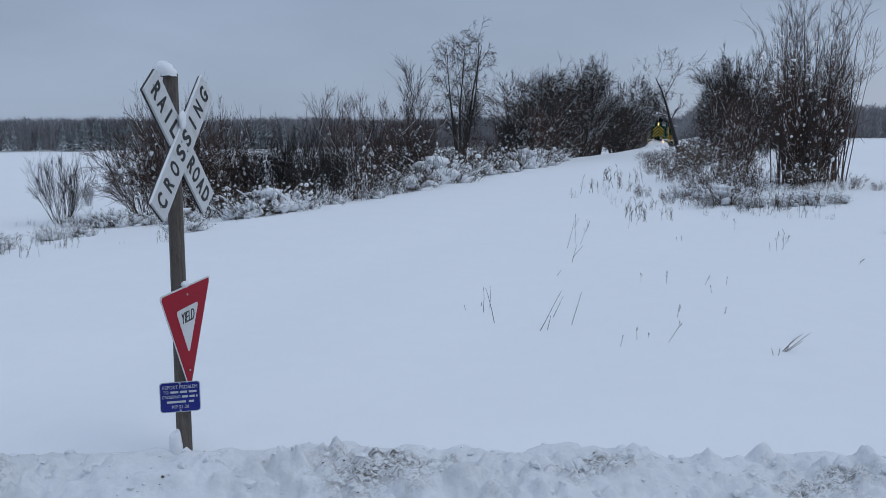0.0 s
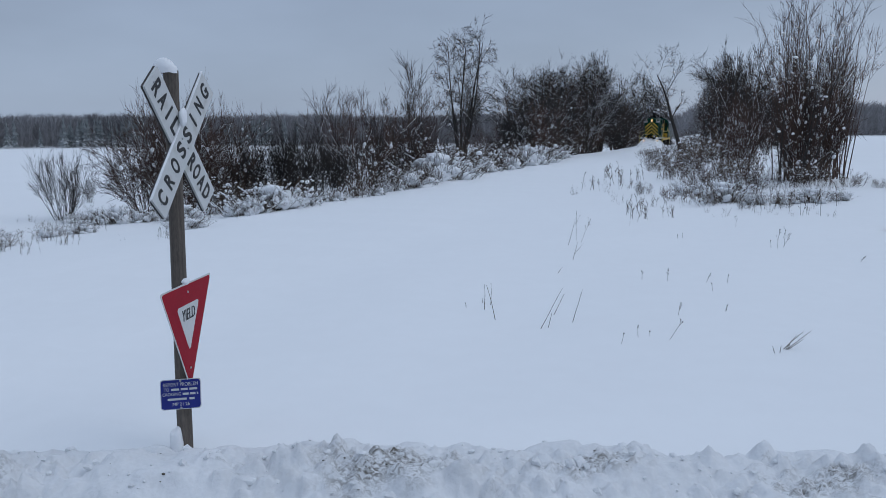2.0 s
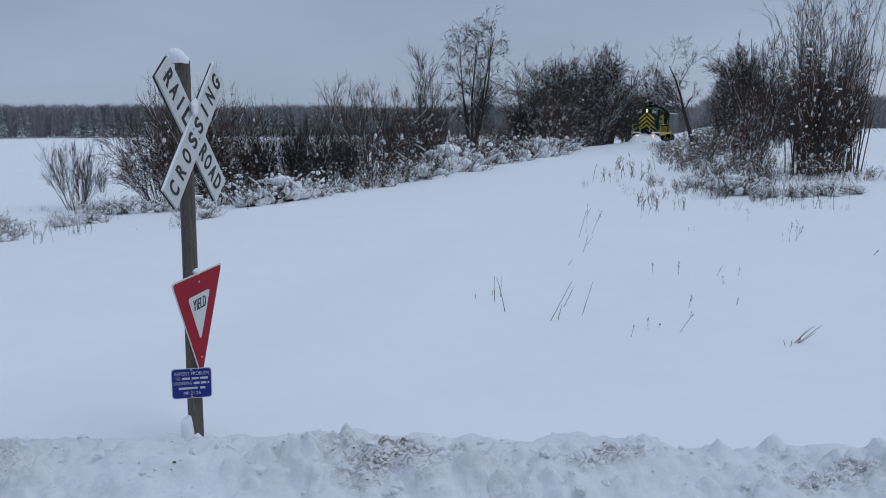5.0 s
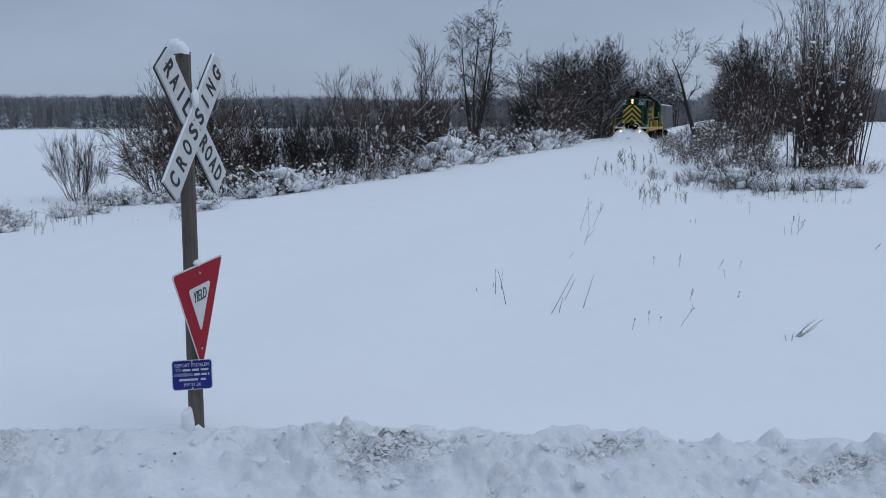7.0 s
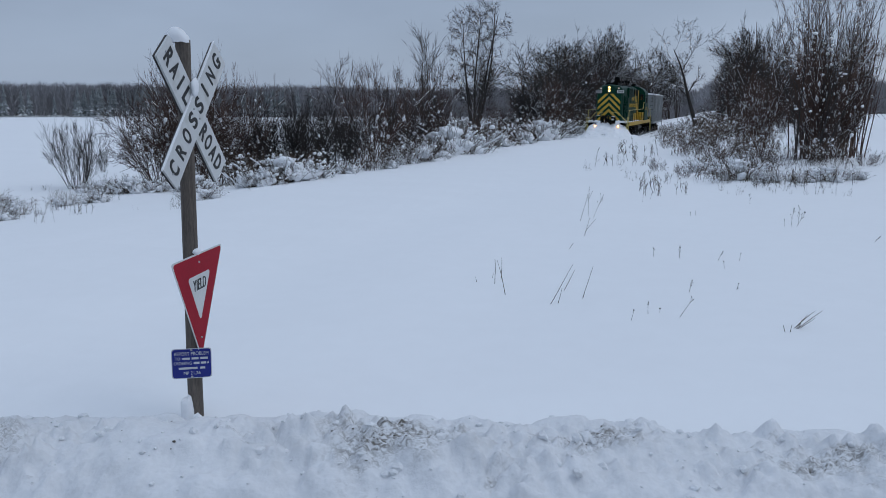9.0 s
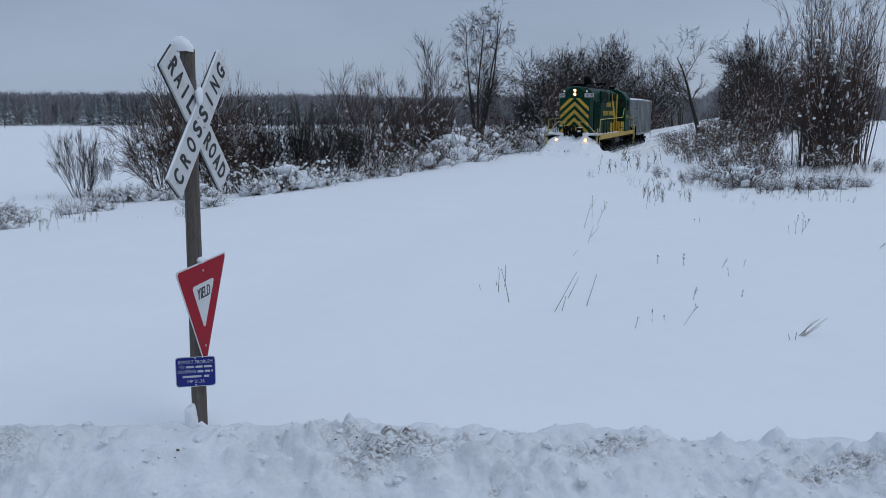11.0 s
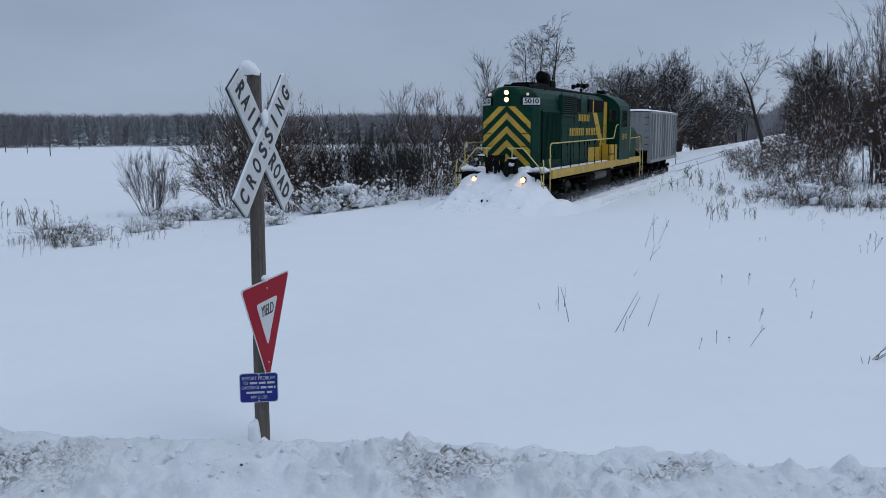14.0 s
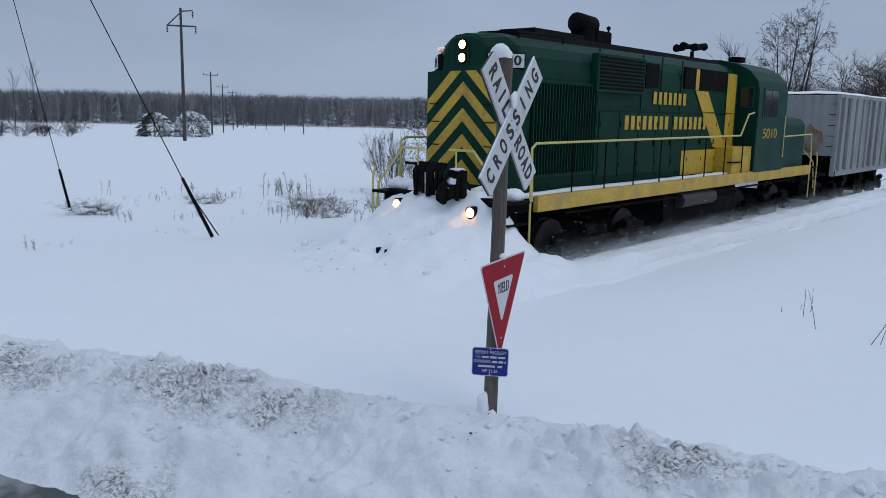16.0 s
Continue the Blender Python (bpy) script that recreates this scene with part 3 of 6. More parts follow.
    for row, y0, spans in ((0, 0.040, ((-0.07, -0.012), (0.0, 0.052), (0.064, 0.122))), (1, 0.002, ((0.014, 0.058), (0.068, 0.108), (0.118, 0.128))),
                           (2, -0.038, ((-0.098, 0.042), (0.062, 0.100)))):
        for a, b in spans:
            bars.box((a + b) / 2, y0, 0.0048, b - a, 0.017, 0.0012)
    part("bar", bars, SIGN_WHITE, n, "plain white bars")
    for yy in (0.108, -0.108):
        part("bolt", Shape().tube((0, yy, 0.003), (0, yy, 0.012), 0.009, 0.007, 8), ZINC, n)


build_crossing_sign()


# ---------------------------------------------------------------- trees, shrubs and weeds
def limb(shape, rnd, p, d, length, r, bends, wander, lift, sides, taper=0.25):
    """A bending, tapering branch; returns its points with directions and radii."""
    pts = [(p, d, r)]
    for i in range(bends):
        d = (d + Vector((rnd.gauss(0, wander), rnd.gauss(0, wander), rnd.gauss(0, wander) + lift))).normalized()
        q = p + d * (length / bends)
        r2 = r * (1 - (1 - taper) * (i + 1) / bends) if i else r * (1 - (1 - taper) / bends)
        shape.tube(p, q, pts[-1][2], r2, sides, caps=False)
        pts.append((q, d, r2))
        p = q
    return pts


def side_way(rnd, d, spread):
    a = d.orthogonal().normalized()
    b = d.cross(a)
    t = rnd.uniform(0, 2 * math.pi)
    o = a * math.cos(t) + b * math.sin(t)
    return (d * math.cos(spread) + o * math.sin(spread)).normalized()


def along(rnd, pts, lo=0.2):
    k = rnd.uniform(lo, 1.0) * (len(pts) - 1)
    i = min(int(k), len(pts) - 2)
    t = k - i
    return pts[i][0].lerp(pts[i + 1][0], t), pts[i][1], pts[i][2] * (1 - t) + pts[i + 1][2] * t


def plant_meshes(seed, stems, height, lean, levels, stem_r, twig_r, vary=0.72, wander=0.08, lift=0.05, low=0.15, snow=0, snow_size=0.06,
                 droop=0.0, base=0.15, snow_low=1.0, lined=0.0, flare=0.0):
    """Wood, twigs and snow of one bare plant. levels: (count per branch, length share, spread) from the first side shoots down;
    lined: share of the flatter limbs with snow lying along them; flare: how far the stems curve outwards."""
    rnd = random.Random(seed)
    wood, twigs, white = Shape(), Shape(), Shape()
    tips = []
    first = []
    for _ in range(stems):
        t = rnd.uniform(0, 2 * math.pi)
        k = lean * math.sqrt(rnd.uniform(0.02, 1.0))
        d = Vector((math.cos(t) * k, math.sin(t) * k, 1)).normalized()
        h = height * rnd.uniform(vary, 1.0) * (1 - 0.12 * k / max(lean, 0.01))
        p = Vector((math.cos(t) * base * rnd.random(), math.sin(t) * base * rnd.random(), -0.3))
        first.append((limb(wood, rnd, p, d, h, stem_r * rnd.uniform(0.7, 1.1), 6, wander * 0.7, lift - flare, 4, 0.15), h))
    for depth, (count, share, spread) in enumerate(levels):
        nxt = []
        last = depth == len(levels) - 1
        for pts, length in first:
            for _ in range(count):
                p, d, r = along(rnd, pts, low if depth == 0 else 0.2)
                up = p.z / height
                l = length * share * rnd.uniform(0.5, 1.2) * (1.2 - 0.7 * min(1, max(0, up)) if depth == 0 else 1)
                w = side_way(rnd, d, spread * rnd.uniform(0.6, 1.25))
                rr = max(twig_r, r * 0.42)
                if last:
                    w = (w + Vector((0, 0, lift - 2 * droop))).normalized()
                    twigs.tube(p, p + w * l, twig_r, 0.0015, 3, caps=False)
                    tips.append([(p, w, twig_r), (p + w * l, w, twig_r)])
                    continue
                q = limb(twigs if depth else wood, rnd, p, w, l, rr, (4, 3, 2, 2)[depth], wander, lift - droop * depth, 3, 0.35)
                nxt.append((q, l))
                tips.append(q)
                if rnd.random() < lined:
                    for (a, da, ra), (b, db, rb) in zip(q, q[1:]):
                        if abs(da.z) < 0.8 and rnd.random() < 0.8:
                            lay = Vector((0, 0, ra * 0.7 + 0.004))
                            white.tube(a + lay, b + lay, ra * 0.6 + 0.006, rb * 0.6 + 0.004, 4)
        first = nxt
    low_tips = [q for q in tips if q[1][0].z < snow_low * height] or tips
    for _ in range(snow):
        q = rnd.choice(low_tips)
        p, d, r = along(rnd, q, 0.2)
        s = snow_size * rnd.uniform(0.4, 1.0) ** 2
        white.blob(p + Vector((0, 0, s * 0.3)), (s * rnd.uniform(.7, 1.5), s * rnd.uniform(.7, 1.5), s * rnd.uniform(.6, 1.1)), 1, 0.7)
    return wood, twigs, white


def plant(name, label, category, seed, mats, group="", **how):
    wood, twigs, white = plant_meshes(seed, **how)
    ob = thing(name, label, category, group=group)
    ob["tall"] = float(np.percentile([p[2] for p in twigs.v], 99.6))
    wood_part = part("trunk", wood, mats[0], ob, smooth=True)
    if how["stems"] > 4:
        wood_part["kind"] = "stuff"
    part("crown", twigs, mats[1], ob)["kind"] = "stuff"
    if white.v:
        part("settled_snow", white, CLUMP, ob, "clumps of settled snow", True)["kind"] = "stuff"
    return ob


def spot(x, y, turn=0.0, size=1.0, sink=0.0, tilt=0.0):
    return pose(x, y, land(x, y) - sink, tilt, 0, turn) @ Matrix.Scale(size, 4)


def stand(k, m):
    """Use the plant itself first, then copies of it."""
    if "used" in k:
        return copy_thing(k, m)
    k.matrix_basis = m
    k["used"] = 1
    return k


def set_out(kinds, rows, height, seed, wide=(0.9, 1.1)):
    """Stand copies of the plants at rows of (x, y, height of the top above the rails)."""
    rnd = random.Random(seed)
    for i, (x, y, top) in enumerate(rows):
        k = kinds[i % len(kinds)]
        tall = max(0.3, top - land(x, y))
        height = k.get("tall", height)
        stand(k, spot(x, y, rnd.uniform(0, 360)) @ Matrix.Diagonal((tall / height * rnd.uniform(*wide),) * 2 + (tall / height, 1)))


# low shrubs between field and line
SHRUBS = [plant("shrub", lab, "shrub", 10 + i, mats, "shrubs along the railway", stems=st, height=3.0, lean=ln, levels=lv,
                stem_r=0.020, twig_r=0.0052, lift=li, flare=fl, wander=0.09, snow=sn, snow_size=0.075, snow_low=0.6, base=0.45, lined=ld)
          for i, (lab, mats, st, ln, sn, li, fl, ld, lv) in enumerate((
              ("bare leafless shrub with a rounded fan of thin twigs", (BARK_BARE, BARK_BARE), 30, 0.85, 4, 0.07, 0.0, 0.0, ((5, 0.42, 0.36), (4, 0.55, 0.42), (4, 0.75, 0.42))),
              ("dense dark leafless shrub beside the railway", (BARK_BARE, BARK_BARE), 22, 0.55, 34, 0.05, 0.0, 0.10, ((7, 0.38, 0.45), (5, 0.55, 0.5), (4, 0.75, 0.5))),
              ("reddish brown leafless shrub flecked with snow", (BARK_RED, BARK_RED), 17, 0.75, 70, 0.03, 0.03, 0.16, ((7, 0.42, 0.6), (5, 0.55, 0.6), (4, 0.75, 0.55))),
              ("dense bare shrub with upright dark stems", (BARK, BARK_BARE), 26, 0.42, 34, 0.06, 0.0, 0.08, ((6, 0.35, 0.40), (5, 0.55, 0.45), (4, 0.75, 0.45)))))]
set_out(SHRUBS[:1], [(-13.9, 29.0, 2.2), (-15.6, 35.0, 0.9)], 3.0, 1, (0.66, 0.70))
set_out(SHRUBS[2:3], [(-11.3, 30.2, 3.2), (-10.2, 30.4, 3.5), (-9.6, 29.8, 3.2), (-8.7, 31.4, 3.0), (-8.1, 30.2, 2.2), (-10.7, 29.6, 2.6), (-9.0, 29.4, 2.4)], 3.0, 11, (0.68, 0.82))
set_out(SHRUBS[3:] + SHRUBS[1:2], [(-7.4, 30.6, 2.7), (-6.7, 30.2, 3.0), (-6.1, 30.6, 3.2), (-5.5, 30.3, 3.4), (-4.9, 30.8, 2.8), (-5.9, 31.5, 3.2), (-4.3, 31.6, 2.7)], 3.0, 12, (0.7, 0.9))
set_out(SHRUBS[1:], [(-4.4, 32.7, 3.0), (-3.9, 35.8, 3.2), (-3.3, 37.9, 3.3), (-2.4, 39.9, 3.3), (-1.8, 42.5, 3.4), (-1.2, 44.0, 3.3), (-0.1, 46.0, 2.6), (2.0, 51.9, 2.6),
                     (5.0, 61.8, 5.0), (5.6, 63.0, 4.6), (7.0, 66.6, 4.4), (3.6, 57.0, 3.0)], 3.0, 13, (0.8, 1.05))

SLIM = [plant("sapling", lab, "tree", 30 + i, mats, "saplings along the railway", stems=st, height=6.0, lean=ln, wander=0.05,
              levels=((15, 0.26, 0.42), (5, 0.55, 0.40), (3, 0.75, 0.40)), stem_r=0.045, twig_r=0.005, lift=0.06, low=0.2, base=bs, snow=12, snow_size=0.06, snow_low=0.4)
        for i, (lab, mats, st, ln, bs) in enumerate((("slender bare sapling with upswept branches", (BARK, BARK_BARE), 1, 0.05, 0.1),
                                                     ("clump of slender reddish saplings", (BARK_RED, BARK_RED), 5, 0.2, 0.5),
                                                     ("slender pair of bare saplings", (BARK, BARK_BARE), 3, 0.14, 0.3)))]
set_out(SLIM, [(-5.6, 37.6, 5.2), (-4.4, 41.8, 5.0), (-3.9, 42.8, 4.7), (-5.3, 37.0, 3.9), (-3.0, 44.9, 4.3), (-1.9, 50.0, 7.3), (-1.9, 49.0, 6.2), (-1.3, 52.0, 5.9), (-2.6, 47.0, 4.6)], 6.0, 2)

BIRCH = plant("birch_tree", "tall bare birch with hanging twigs", "tree", 47, (BARK, BARK_BARE), stems=5, height=10.0, lean=0.34, wander=0.07,
              levels=((9, 0.32, 0.70), (6, 0.50, 0.65), (4, 0.6, 0.6), (4, 0.8, 0.5)), stem_r=0.17, twig_r=0.009, lift=0.03, droop=0.14, low=0.3, snow=26, snow_size=0.11, snow_low=0.8, lined=0.06)
set_out([BIRCH], [(1.3, 60.0, 10.6)], 10.0, 3, (0.78, 0.79))

WOODS = [plant("bare_tree", lab, "tree", 50 + i, mats, "bare trees along the railway", stems=st, height=9.0, lean=ln,
               levels=((10, 0.40, 0.70), (6, 0.50, 0.60), (5, 0.55, 0.55), (4, 0.75, 0.5)), stem_r=0.13, twig_r=0.008, lift=0.02, wander=0.10, low=0.12, snow=sn, snow_size=0.085, snow_low=0.55,
               base=0.4, lined=ld)
         for i, (lab, mats, st, ln, sn, ld) in enumerate((("bare spreading tree dusted with snow", (BARK_SNOWY, BARK_BARE), 4, 0.5, 26, 0.16),
                                                          ("bare dark tree with a dense upright crown", (BARK_SNOWY, BARK_RED), 6, 0.32, 26, 0.08),
                                                          ("bare tree with snow lying on its limbs", (BARK_SNOWY, BARK_BARE), 4, 0.45, 34, 0.55)))]
set_out(WOODS, [(9.0, 72.0, 9.0), (12.0, 79.1, 8.8), (14.5, 83.7, 10.1), (17.4, 94.2, 9.5), (16.8, 92.9, 10.6), (21.2, 107.5, 11.3), (28.0, 127.0, 10.9),
                (21.2, 113.0, 11.3), (16.1, 98.7, 9.9), (12.6, 89.1, 8.6), (30.5, 136.6, 10.7), (37.0, 155.2, 10.7), (10.5, 75.0, 6.0), (15.5, 88.0, 7.0),
                (19.0, 100.0, 7.0), (22.0, 113.0, 8.0), (26.5, 124.0, 8.0), (45.5, 174.0, 10.5), (50.5, 187.0, 11.5), (56.5, 174.0, 10.0), (60.0, 180.0, 11.0), (41.0, 165.0, 9.0)], 9.0, 4, (0.8, 0.95))
set_out(WOODS[1:2] + WOODS[:1], [(23.0, 66.0, 8.9), (22.6, 63.5, 8.2), (24.5, 68.5, 9.4), (24.0, 65.0, 9.1), (37.6, 104.0, 10.5), (42.6, 124.1, 10.8), (22.4, 60.5, 6.5), (23.6, 67.0, 7.6), (22.2, 66.5, 7.0), (21.4, 62.0, 5.5), (20.6, 58.0, 5.0), (24.8, 70.0, 8.8), (26.0, 70.0, 8.6), (30.0, 90.0, 8.5)],
        9.0, 5, (0.62, 0.75))

COPSE = [plant("copse_tree", "bare tree of the copse beside the line", "tree", 57 + i, (BARK_SNOWY, BARK_BARE), "trees of the copse", stems=4, height=9.0, lean=0.4,
               levels=((11, 0.42, 0.7), (7, 0.55, 0.62), (7, 0.75, 0.6)), stem_r=0.13, twig_r=0.014, lift=0.02, wander=0.10, low=0.12, snow=14, snow_size=0.085, snow_low=0.6, base=0.4, lined=0.2)
         for i in range(2)]
DEEP = random.Random(314)
set_out(COPSE, [(p.x, p.y, DEEP.uniform(7.0, 11.0)) for p in (on_track(DEEP.uniform(82, 190), -DEEP.uniform(6.5, 22)) for _ in range(24))], 9.0, 31, (0.9, 1.15))
set_out(COPSE, [(p.x, p.y, DEEP.uniform(7.0, 10.5)) for p in (on_track(DEEP.uniform(98, 190), DEEP.uniform(9.5, 22)) for _ in range(16))], 9.0, 32, (0.9, 1.15))
set_out(SHRUBS[1:], [(p.x, p.y, DEEP.uniform(2.5, 4.5)) for p in (on_track(DEEP.uniform(70, 180), DEEP.choice((-1, 1)) * DEEP.uniform(5.5, 14)) for _ in range(26))], 3.0, 33, (1.0, 1.5))

LEAN = plant("leaning_tree", "bare crooked tree with a leaning dark trunk", "tree", 66, (BARK, BARK_BARE), stems=1, height=9.8, lean=0.02,
             levels=((11, 0.42, 0.85), (6, 0.52, 0.65), (5, 0.6, 0.6), (4, 0.75, 0.55)), stem_r=0.22, twig_r=0.008, lift=0.03, wander=0.13, low=0.42, snow=14, snow_size=0.11, lined=0.14)
stand(LEAN, Matrix.Translation((21.9, 74.0, land(21.9, 74.0) - 0.1)) @ Matrix.Rotation(radians(-11), 4, "Y") @ Matrix.Scale(9.9 / LEAN["tall"], 4))
SNAG = plant("bent_tree", "low bent tree with snow along its limbs", "tree", 68, (BARK_SNOWY, BARK), stems=3, height=4.6, lean=0.9,
             levels=((8, 0.45, 0.7), (6, 0.45, 0.6), (5, 0.45, 0.6)), stem_r=0.12, twig_r=0.008, lift=-0.02, wander=0.2, low=0.25, snow=10, snow_size=0.06, lined=0.6)
set_out([SNAG], [(22.0, 70.0, 5.2), (20.4, 60.5, 4.2), (19.6, 55.0, 3.8), (4.6, 61.5, 4.7), (10.6, 80.0, 5.2)], 4.6, 16, (0.55, 0.7))

# the tall thicket: stems fanning out from one stand
THICKET = [plant("tall_thicket", "tall thicket of upright bare stems", "shrub", 70 + i, mats, "thicket stems", stems=6, height=8.0, lean=0.16, wander=0.05, vary=0.42,
                 levels=((8, 0.21, 0.36), (3, 0.55, 0.40), (3, 0.75, 0.4)), stem_r=0.030, twig_r=0.0046, lift=0.03, low=0.10, base=0.8, snow=16, snow_size=0.08, snow_low=0.7)
           for i, mats in enumerate(((BARK_RED, BARK_RED), (BARK_BARE, BARK_BARE), (BARK_RED, BARK_RED)))]
BRAKE = random.Random(19)
for i in range(13):
    u = -1 + 2 * (i % 7 + BRAKE.uniform(0.1, 0.9)) / 7
    y = BRAKE.uniform(33.2, 37.2)
    x = y * (0.455 + 0.034 * u)
    tall = BRAKE.uniform(8.4, 9.8) if abs(u) > 0.4 else BRAKE.uniform(7.0, 9.6)
    stand(THICKET[i % 3], pose(x, y, land(x, y) - 0.05, BRAKE.uniform(-6, 6), 11.5 * u + BRAKE.uniform(-3, 3), BRAKE.uniform(0, 360)) @ Matrix.Scale(tall / 8.0, 4))
set_out(SHRUBS[2:3], [(15.2, 33.8, 5.0), (15.9, 34.4, 5.6), (16.4, 35.2, 4.2), (13.6, 36.5, 3.4), (14.6, 39.0, 4.4), (17.0, 48.0, 4.2)], 3.0, 17, (0.4, 0.5))

UNDER = [plant("undergrowth_shrub", "low snow-laden brushwood among dry weeds", "shrub", 80 + i, (BARK_SNOWY, mat), "undergrowth", stems=20, height=1.7, lean=0.8,
               levels=((6, 0.4, 0.5), (5, 0.45, 0.5), (3, 0.5, 0.5)), stem_r=0.010, twig_r=0.0045, snow=44, snow_size=0.06, base=0.8, lined=0.13) for i, mat in enumerate((BRUSH, BARK_RED, BRUSH))]
set_out(UNDER, [(12.2, 40.2, 2.1), (11.9, 36.1, 2.0), (12.6, 33.9, 2.0), (11.5, 30.9, 1.7), (12.1, 30.2, 1.6), (13.4, 31.0, 1.7), (14.6, 31.2, 1.6), (10.4, 33.0, 1.5), (9.6, 30.0, 1.3),
                (9.3, 27.0, 1.1), (10.6, 27.6, 1.15), (11.9, 45.0, 1.3), (16.4, 52.0, 1.9), (13.5, 47.0, 1.6), (19.5, 62.0, 2.4), (18.0, 56.0, 2.4), (10.9, 38.0, 1.4), (13.2, 42.5, 2.0),
                (15.0, 58.0, 1.4), (17.5, 66.0, 1.6), (20.5, 70.0, 2.2), (16.0, 62.0, 1.3), (15.6, 30.6, 1.3), (16.6, 30.4, 1.0), (8.3, 25.2, 0.95), (7.8, 27.0, 1.0), (9.1, 24.0, 0.9), (10.4, 24.2, 0.85), (7.4, 29.5, 1.0),
                (-3.2, 30.6, 1.3), (-2.6, 34.0, 1.5), (-1.6, 37.4, 1.6), (-0.3, 41.5, 1.9), (1.2, 45.0, 2.0), (2.6, 49.0, 2.0), (4.6, 54.0, 2.0), (6.0, 59.0, 2.2),
                (8.2, 66.0, 2.4), (10.4, 73.0, 2.6), (12.0, 77.0, 2.4), (14.4, 84.0, 2.4), (-5.4, 27.6, 1.3), (-7.6, 28.4, 1.2), (-9.4, 28.2, 1.1)], 1.7, 8)


def snowy_clump(seed):
    """Pillows of snow over bent brush, with lined twigs sticking out."""
    rnd = random.Random(seed)
    ob = thing("snowy_brush", "low brush bent under rounded lumps of snow", "shrub", group="snow-covered brush")
    lumps, stalks = Shape(), Shape()
    for _ in range(15):
        t, k = rnd.uniform(0, 6.28), rnd.random() ** 0.6
        p = Vector((math.cos(t) * k * 0.95, math.sin(t) * k * 0.8, 0.02 + 0.62 * (1 - k * k) * rnd.uniform(0.4, 1)))
        r = 0.10 + 0.15 * rnd.random()
        lumps.blob(p, (r * rnd.uniform(.9, 1.7), r * rnd.uniform(.9, 1.5), r * rnd.uniform(.6, 1.0)), 2, 1.1)
    for _ in range(130):
        t, k = rnd.uniform(0, 6.28), rnd.random() * 0.95
        p = Vector((math.cos(t) * k, math.sin(t) * k * 0.8, -0.1))
        d = Vector((math.cos(t) * rnd.uniform(0.1, 1.0), math.sin(t) * rnd.uniform(0.1, 1.0), 1)).normalized()
        q = limb(stalks, rnd, p, d, rnd.uniform(0.5, 1.25), 0.007, 4, 0.15, -0.06, 3, 0.5)
        for _ in range(5):
            a, b, _r = along(rnd, q, 0.35)
            w = side_way(rnd, b, 0.6)
            stalks.tube(a, a + w * rnd.uniform(0.12, 0.3), 0.0045, 0.0015, 3, caps=False)
        if rnd.random() < 0.45:
            for (a, da, ra), (b, db, rb) in zip(q[1:], q[2:]):
                if (b - a).normalized().z > 0.72:
                    continue
                up = Vector((0, 0, 0.016))
                lumps.tube(a + up, b + up, 0.024 * rnd.uniform(0.6, 1.3), 0.020, 4)
        if rnd.random() < 0.4:
            r = rnd.uniform(0.025, 0.075)
            lumps.blob(q[-1][0], (r * rnd.uniform(.8, 1.5), r, r * rnd.uniform(.7, 1.1)), 1, 0.9)
    part("settled_snow", lumps, CLUMP, ob, "rounded lumps of snow", True)["kind"] = "stuff"
    part("brushwood", stalks, BRUSH, ob)["kind"] = "stuff"
    return ob


MOUNDS = [snowy_clump(90), snowy_clump(91), snowy_clump(92)]
set_out(MOUNDS, [(-6.6, 25.9, 0.95), (-5.6, 26.0, 1.35), (-5.0, 26.3, 1.2), (-3.9, 28.8, 1.0), (-0.5, 40.5, 2.0), (0.9, 44.4, 2.0), (2.3, 48.3, 2.1), (9.2, 26.3, 1.25),
                 (9.8, 25.2, 1.1), (10.8, 25.2, 1.0), (11.8, 25.6, 1.05), (8.9, 28.8, 1.2), (-12.0, 27.0, 0.35), (-11.2, 27.2, 0.4), (-10.2, 27.0, 0.45), (-13.0, 27.6, 0.3),
                 (-8.9, 27.0, 0.5), (12.8, 25.8, 0.95), (-2.6, 31.0, 1.0), (7.4, 61.0, 1.8), (9.5, 68.0, 2.0), (4.2, 52.5, 1.9), (5.8, 56.5, 2.0), (-1.4, 37.0, 1.5), (-2.2, 34.5, 1.3)], 1.0, 9, (0.8, 1.15))
FRINGE = random.Random(61)
set_out(MOUNDS, [(p.x, p.y, land(p.x, p.y) + h) for p, h in ((on_track(18 + 4.2 * k + FRINGE.uniform(-1.2, 1.2), FRINGE.uniform(-5.6, -4.0)), FRINGE.uniform(0.25, 0.7)) for k in range(12))]
        + [(-12.28, 20.26, 0.22), (-11.39, 20.3, 0.25), (-11.51, 23.14, 0.35), (-10.82, 23.7, 0.4), (-13.2, 22.0, 0.3), (-12.4, 21.6, 0.3), (-14.3, 22.6, 0.2), (-17.2, 21.6, 0.1), (-10.9, 18.9, 0.35), (-11.7, 19.2, 0.3), (-18.1, 17.6, 0.2)], 1.0, 10, (0.8, 1.6))


